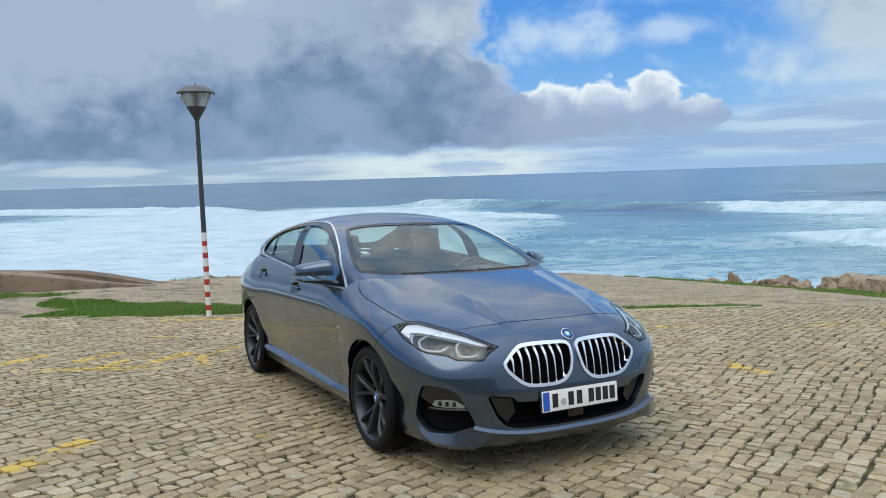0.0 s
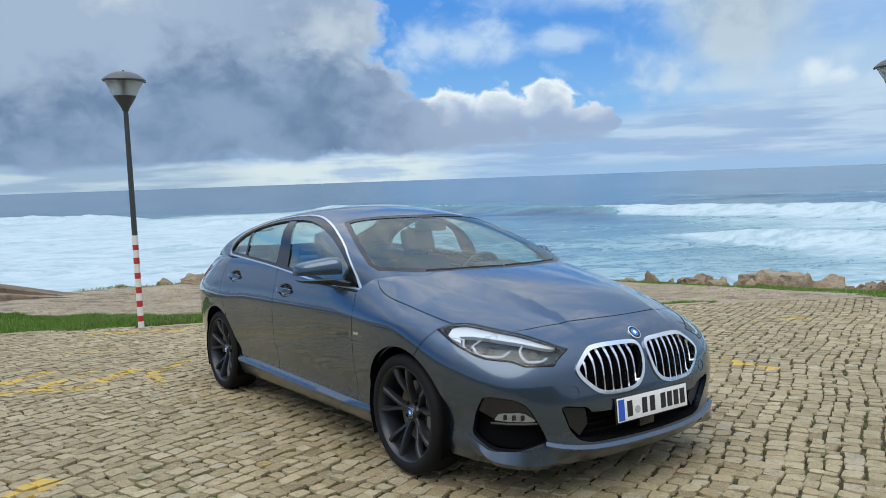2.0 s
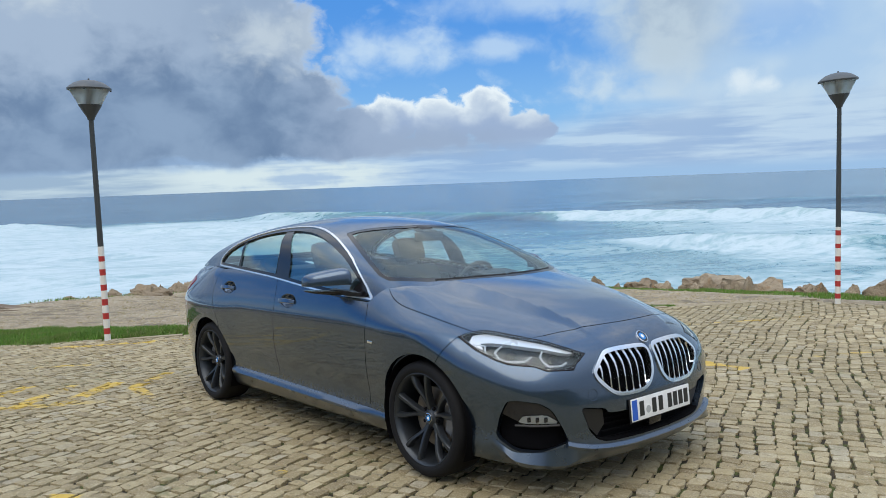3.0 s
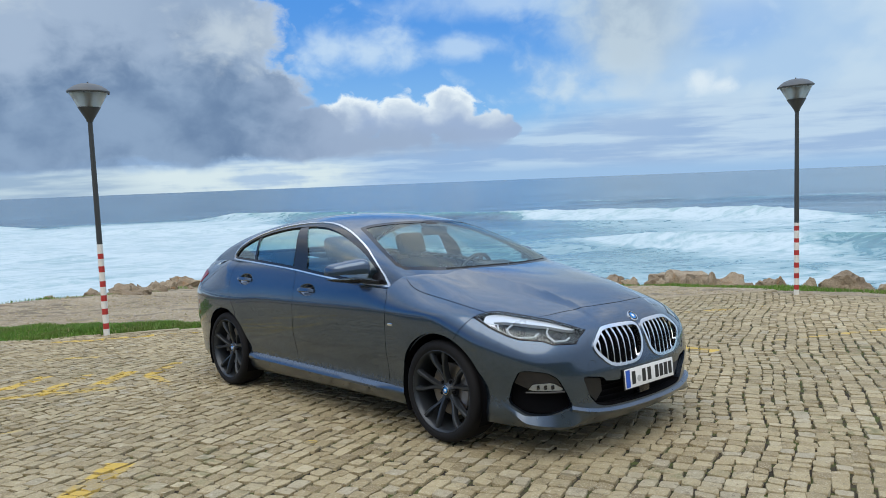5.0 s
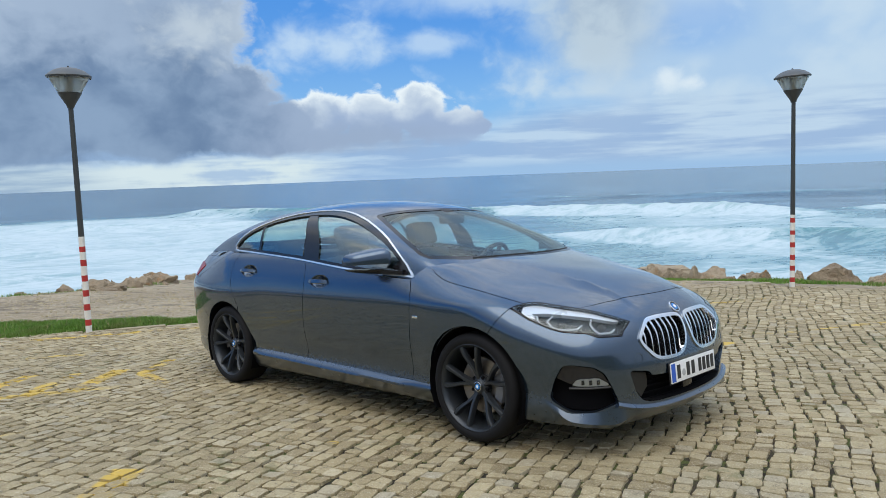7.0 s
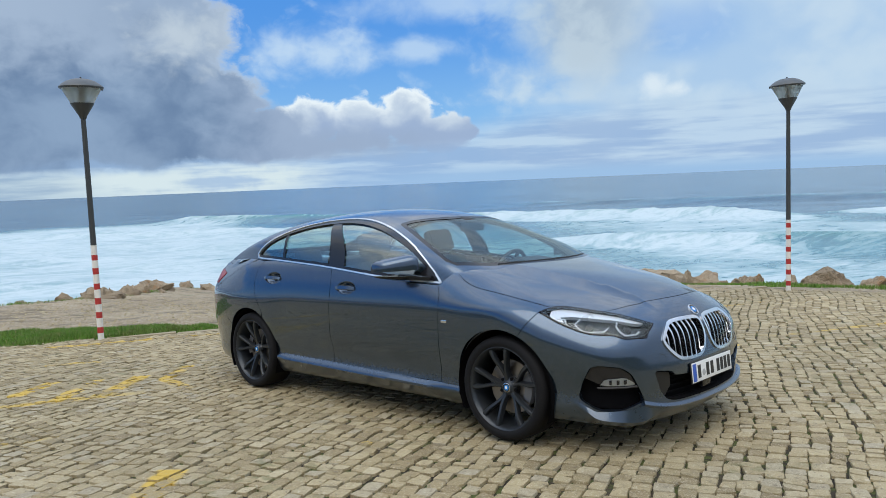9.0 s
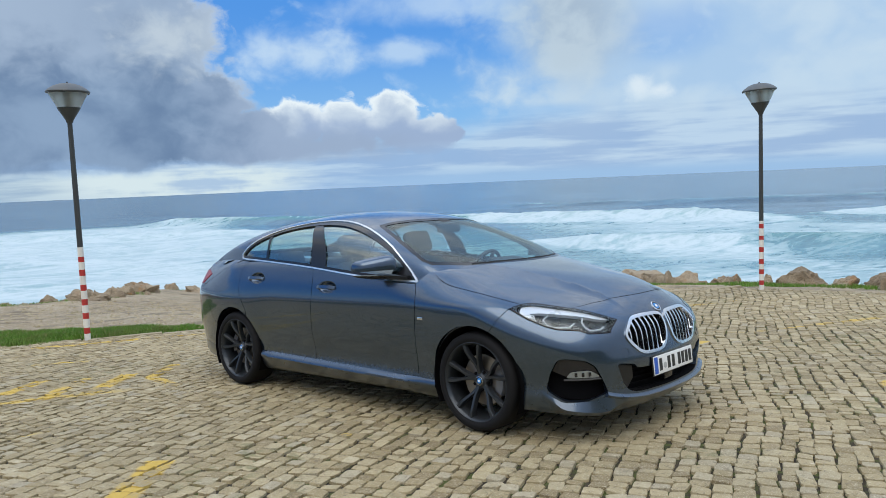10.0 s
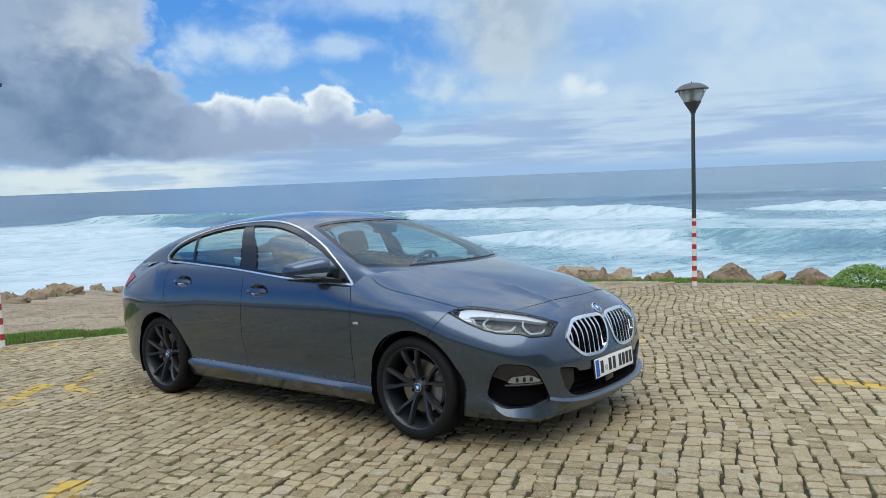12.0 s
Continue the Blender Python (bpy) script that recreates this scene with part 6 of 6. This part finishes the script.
def blades(name, spots, tall, label, lean=0.5):
    verts, faces = [], []
    for x, y, z, h in spots:
        a, b = random.uniform(0, 6.28), random.uniform(0, 6.28)
        w, k = random.uniform(0.004, 0.008) * (h / 0.07) ** 0.5, random.uniform(0.1, lean) * h
        c, s, i = math.cos(a) * w, math.sin(a) * w, len(verts)
        dx, dy = math.cos(b) * k, math.sin(b) * k
        verts += [(x - c, y - s, z), (x + c, y + s, z), (x + c * 0.7 + dx * 0.4, y + s * 0.7 + dy * 0.4, z + h * 0.6), (x - c * 0.7 + dx * 0.4, y - s * 0.7 + dy * 0.4, z + h * 0.6), (x + dx, y + dy, z + h)]
        faces += [(i, i + 1, i + 2, i + 3), (i + 3, i + 2, i + 4)]
    mesh = bpy.data.meshes.new(name)
    mesh.from_pydata(verts, [], faces)
    return tagged(link(name, mesh, GRASS), label, "grass", kind="stuff")


def scatter(poly, count, tall, clump=0.8, floor=0.35):
    poly = np.array(poly, float)
    lo, hi = poly.min(0), poly.max(0)
    p = np.random.uniform(lo, hi, (count * 4, 2))
    p = p[inside(p, poly)]
    edge = edge_distance(p, poly)
    thick = wobble(p[:, 0], p[:, 1], clump, 4) * 0.7 + wobble(p[:, 0], p[:, 1], clump * 4, 9) * 0.4
    keep = np.random.rand(len(p)) < np.clip(floor + thick + np.clip(edge / 0.35, 0, 1) * 0.5, 0, 1)
    p, edge, thick = p[keep][:count], edge[keep][:count], thick[keep][:count]
    z = ground_height(p[:, 0], p[:, 1]) - 0.01
    h = tall * (0.5 + 0.4 * np.clip(edge / 0.4, 0, 1) + 0.8 * np.clip(thick, -0.3, 0.6)) * np.random.uniform(0.6, 1.25, len(p))
    return np.column_stack([p, z, np.clip(h, 0.02, 0.3)])


blades("grass", scatter([(-6.5, 10.86), (-4.3, 10.52), (-3.9, 10.80), (-3.0, 10.86), (-1.6, 10.84), (0.2, 10.90), (-0.8, 11.45), (-2.2, 11.9), (-3.4, 12.5), (-4.6, 13.0), (-5.6, 12.9), (-6.4, 13.3), (-7.3, 13.6), (-7.0, 12.6), (-6.2, 11.9)], 70000, 0.095), 0.12, "bright green grass strip beside the terrace")
blades("grass", scatter([(-16, 13.4), (-9.6, 13.7), (-7.0, 13.9), (-7.2, 14.9), (-16, 14.9)], 12000, 0.08, floor=0.0), 0.08, "patchy grass below the sea wall")
blades("grass", scatter([(1.6, 10.95), (4.4, 10.95), (4.6, 11.4), (3.2, 11.7), (1.8, 11.4)], 5000, 0.06, floor=0.0), 0.06, "thin grass strip at the edge of the terrace")
blades("grass", scatter([(7.2, 11.5), (8.2, 10.4), (9.2, 8.2), (9.8, 6.5), (10.6, 7.5), (10.3, 11), (10.6, 14), (11.5, 18), (11.4, 22), (11.2, 27), (10.6, 32), (9.2, 38), (8.0, 40), (8.4, 34), (9.2, 28), (9.3, 22), (8.7, 17), (7.6, 13.5)], 40000, 0.075, floor=0.0), 0.14, "rough green grass between the shore rocks")
blades("grass", scatter([(-7.5, 16.9), (-6, 18.3), (-4.9, 20.3), (-4.2, 22.6), (-3.4, 25.5), (-3.0, 29), (-2.4, 32), (-3.4, 29), (-4.6, 23.6), (-5.6, 21.2), (-6.6, 19)], 9000, 0.065, floor=0.0), 0.12, "tufts of grass between the shore rocks")


def build_bush(x, y, wide, high):
    verts, faces = [], []
    z0 = float(ground_height(np.array([x]), np.array([y]))[0]) - 0.05
    for _ in range(5200):
        u, a = random.random() ** 0.5, random.uniform(0, 6.28)
        px, py = x + wide * u * math.cos(a), y + wide * 0.7 * u * math.sin(a)
        lump = 0.75 + 0.45 * noise.noise((px * 2.3, py * 2.3, 4))
        pz = z0 + high * lump * math.sqrt(max(0, 1 - u * u)) * random.uniform(0.75, 1.05) + 0.02
        t, s = Vector((random.uniform(-1, 1), random.uniform(-1, 1), random.uniform(-0.2, 0.8))).normalized(), random.uniform(0.012, 0.03)
        q = t.orthogonal().normalized() * s * 0.6
        t, i, c = t * s, len(verts), Vector((px, py, pz))
        verts += [tuple(c - t), tuple(c + q), tuple(c + t), tuple(c - q)]
        faces.append((i, i + 1, i + 2, i + 3))
    bush = thing("bush", Matrix(), "low dense green coastal bush", "bush")
    mesh = bpy.data.meshes.new("crown")
    mesh.from_pydata(verts, [], faces)
    tagged(link("crown", mesh, GRASS, bush), kind="stuff")
    for k in range(5):
        bm = bmesh.new()
        a = k * 1.26
        sweep(bm, [(x, y, z0), (x + wide * 0.3 * math.cos(a), y + wide * 0.2 * math.sin(a), z0 + high * 0.4), (x + wide * 0.6 * math.cos(a), y + wide * 0.4 * math.sin(a), z0 + high * 0.7)], round_section(0.012, 5), up=(0, 1, 0.1))
        part("stem", bm, OLD_WALL, bush)


build_bush(9.5, 9.4, 0.75, 0.42)
build_bush(9.3, 8.3, 0.6, 0.32)

# loose pebbles on the gravel
spots = np.random.rand(12000, 3)
py = 11.1 + 11 * spots[:, 0] ** 2
px = -6.8 + 13.5 * spots[:, 1] + 0.1 * (py - 11)
pz, size = ground_height(px, py) - 0.004, (0.007 + 0.020 * spots[:, 2] ** 2) * (1 + 0.5 * spots[:, 0])
verts, faces = [], []
for x, y, z, s in zip(px, py, pz, size):
    i, a = len(verts), random.uniform(0, 3)
    verts += [(x + s * math.cos(a + k * 1.257) * random.uniform(0.7, 1.2), y + s * math.sin(a + k * 1.257) * random.uniform(0.7, 1.2), z) for k in range(5)]
    verts.append((x, y, z + s * random.uniform(0.6, 1.1)))
    faces += [(i + k, i + (k + 1) % 5, i + 5) for k in range(5)]
mesh = bpy.data.meshes.new("pebbles")
mesh.from_pydata(verts, [], faces)
tagged(link("pebbles", mesh, material("pebble_stone", stone_nodes("Random Per Island"))), "loose pale pebbles on the gravel", "pebbles", kind="stuff")


# ---------------------------------------------------------------- lamps
def build_lamp(x, y, bands, tilt, label, tall=2.80):
    z = plane_z(x, y)
    lamp = thing("street_lamp", pose(x, y, z - 0.02), label, "street lamp", "lamps along the terrace")
    bm = bmesh.new()
    lathe(bm, [(0.0, bands), (0.035, bands), (0.029, tall), (0.0, tall)], None, 20)
    part("pole", bm, POLE, lamp)
    h, k, rnd = 0.0, 0, random.Random(int(x * 10))
    while h < bands - 0.01:
        size = min(rnd.uniform(0.060, 0.080) if k % 2 else rnd.uniform(0.085, 0.125), bands - h)
        if bands - h - size < 0.04:
            size = bands - h
        bm = bmesh.new()
        r = 0.0375 - 0.0012 * h
        lathe(bm, [(0.0, h), (r, h), (r, h + size), (0.0, h + size)], None, 20)
        part("band", bm, BAND_RED if k % 2 else BAND_WHITE, lamp, "chipped red band" if k % 2 else "chipped white band")
        h, k = h + size, k + 1
    m = Matrix.Translation((0, 0, tall - 0.015)) @ pose(0, 0, 0, *tilt) @ Matrix.Scale(0.88, 4)
    bm = bmesh.new()
    lathe(bm, [(0.0, -0.02), (0.044, -0.02), (0.050, 0.01), (0.150, 0.175), (0.153, 0.190), (0.0, 0.190)], m, 36)
    part("cone", bm, POLE, lamp)
    bm = bmesh.new()
    lathe(bm, [(0.150, 0.190), (0.262, 0.402), (0.258, 0.402), (0.146, 0.192)], m, 40)
    shade = part("shade", bm, FROST, lamp, "frosted glass shade")
    bm = bmesh.new()
    lathe(bm, [(0.0, 0.18), (0.045, 0.18), (0.055, 0.26), (0.05, 0.37), (0.0, 0.39)], m, 20)
    part("bulb_holder", bm, HEAD_METAL, shade)
    bm = bmesh.new()
    lathe(bm, [(0.255, 0.398), (0.286, 0.400), (0.290, 0.412), (0.278, 0.424), (0.255, 0.445), (0.19, 0.490), (0.11, 0.518), (0.03, 0.528), (0.012, 0.530), (0.012, 0.548), (0.0, 0.550)], m, 44)
    part("cap", bm, HEAD_METAL, lamp, "domed metal cap")
    bm = bmesh.new()
    lathe(bm, [(0.262, 0.388), (0.284, 0.390), (0.284, 0.402), (0.262, 0.402), (0.262, 0.388)], m, 40)
    part("rim", bm, POLE, lamp)
    for a in (0.5, 2.6, 4.7):
        bm = bmesh.new()
        box(bm, (-0.010, -0.010, -0.016), (0.012, 0.010, 0.012), 0.004, m @ Matrix.Translation((0.286 * math.cos(a), 0.286 * math.sin(a), 0.395)))
        part("clip", bm, POLE, lamp)


build_lamp(-3.515, 10.73, 1.21, (1.5, 1.0, 0), "dark grey street lamp with red and white bands, beside the grass")
build_lamp(6.44, 10.07, 1.13, (0, -3, 0), "dark grey street lamp with tilted head, beside the rocks", 2.84)



# ---------------------------------------------------------------- the cobbled terrace
bm = bmesh.new()
shape = [(x, y) for x, y in TERRACE]
bm.faces.new([bm.verts.new((x, y, plane_z(x, y) - 0.015)) for x, y in shape])
terrace = part("pavement", bm, BED, None, smooth=False)
tagged(terrace, "terrace of uneven pale limestone cobbles with yellow marks", "pavement", kind="structure")


def sett(x, y, du, dv, turn):
    """Corners and faces of one stone: a rounded, slightly tilted top over sides that reach into the bed."""
    c, s = math.cos(turn), math.sin(turn)
    j = lambda k: random.uniform(-k, k)
    skew = j(0.010)
    corner = [(-du + j(0.010) - skew, -dv + j(0.007)), (du + j(0.010) - skew, -dv + j(0.007)), (du + j(0.010) + skew, dv + j(0.007)), (-du + j(0.010) + skew, dv + j(0.007))]
    ring = []
    for k in range(4):
        a, b = corner[k], corner[(k + 1) % 4]
        cut = random.uniform(0.05, 0.20)
        ring += [(a[0] + (b[0] - a[0]) * cut, a[1] + (b[1] - a[1]) * cut), (b[0] - (b[0] - a[0]) * cut, b[1] - (b[1] - a[1]) * cut)]
    tilt, lift = (j(0.05), j(0.05)), j(0.004)
    verts = []
    for scale, drop in ((1.0, -0.045), (0.99, -0.005), (0.945, 0.0)):
        for u, v in ring:
            u, v = u * scale, v * scale
            wx, wy = x + u * c - v * s, y + u * s + v * c
            verts.append((wx, wy, plane_z(wx, wy) + drop + (lift + u * tilt[0] + v * tilt[1] if drop > -0.04 else 0)))
    mid = (x, y, plane_z(x, y) + lift + 0.003)
    faces = [(k, (k + 1) % 8, 8 + (k + 1) % 8, 8 + k) for k in range(8)] + [(8 + k, 8 + (k + 1) % 8, 16 + (k + 1) % 8, 16 + k) for k in range(8)]
    faces += [(16 + k, 16 + (k + 1) % 8, 24) for k in range(8)]
    return verts + [mid], faces


edge = np.array(TERRACE, float)
singles, verts, faces = [], [], []
row_turn = radians(52)
v = -11.5
while v < 13.5:
    pitch = random.uniform(0.084, 0.112)
    u = -9.0 + random.uniform(0, 0.1)
    while u < 17.0:
        size = random.uniform(0.072, 0.132)
        cu, cv = u + size / 2, v + pitch / 2
        bend = 0.07 * math.sin(cu * 0.9 + 0.9 * math.sin(cv * 0.7)) + 0.06 * noise.noise((cu * 0.9, cv * 0.5, 2)) + random.uniform(-0.011, 0.011)
        slope = 0.063 * math.cos(cu * 0.9 + 0.9 * math.sin(cv * 0.7)) + random.uniform(-0.11, 0.11)
        x = cu * math.cos(row_turn) - (cv + bend) * math.sin(row_turn)
        y = cu * math.sin(row_turn) + (cv + bend) * math.cos(row_turn)
        u += size
        if not (-8.5 < x < 12.5 and -1.6 < y < 10.79) or not inside(np.array([[x, y]]), edge)[0]:
            continue
        vs, fs = sett(x, y, size / 2 - random.uniform(0.0035, 0.0065), pitch / 2 - random.uniform(0.003, 0.0065), row_turn + slope)
        if -1.5 < x < 0.9 and 2.75 < y < 4.0 and len(singles) < 300:
            singles.append((vs, fs))
        else:
            k = len(verts)
            verts += vs
            faces += [tuple(i + k for i in f) for f in fs]
    v += pitch
mesh = bpy.data.meshes.new("cobbles")
mesh.from_pydata(verts, [], faces)
for f in mesh.polygons:
    f.use_smooth = True
mesh.set_sharp_from_angle(angle=radians(28))
tagged(link("cobbles", mesh, SETT_MANY, terrace), kind="stuff")
for vs, fs in singles:
    mesh = bpy.data.meshes.new("cobble")
    mesh.from_pydata(vs, [], fs)
    for f in mesh.polygons:
        f.use_smooth = True
    mesh.set_sharp_from_angle(angle=radians(28))
    link("cobble", mesh, SETT_ONE, terrace)
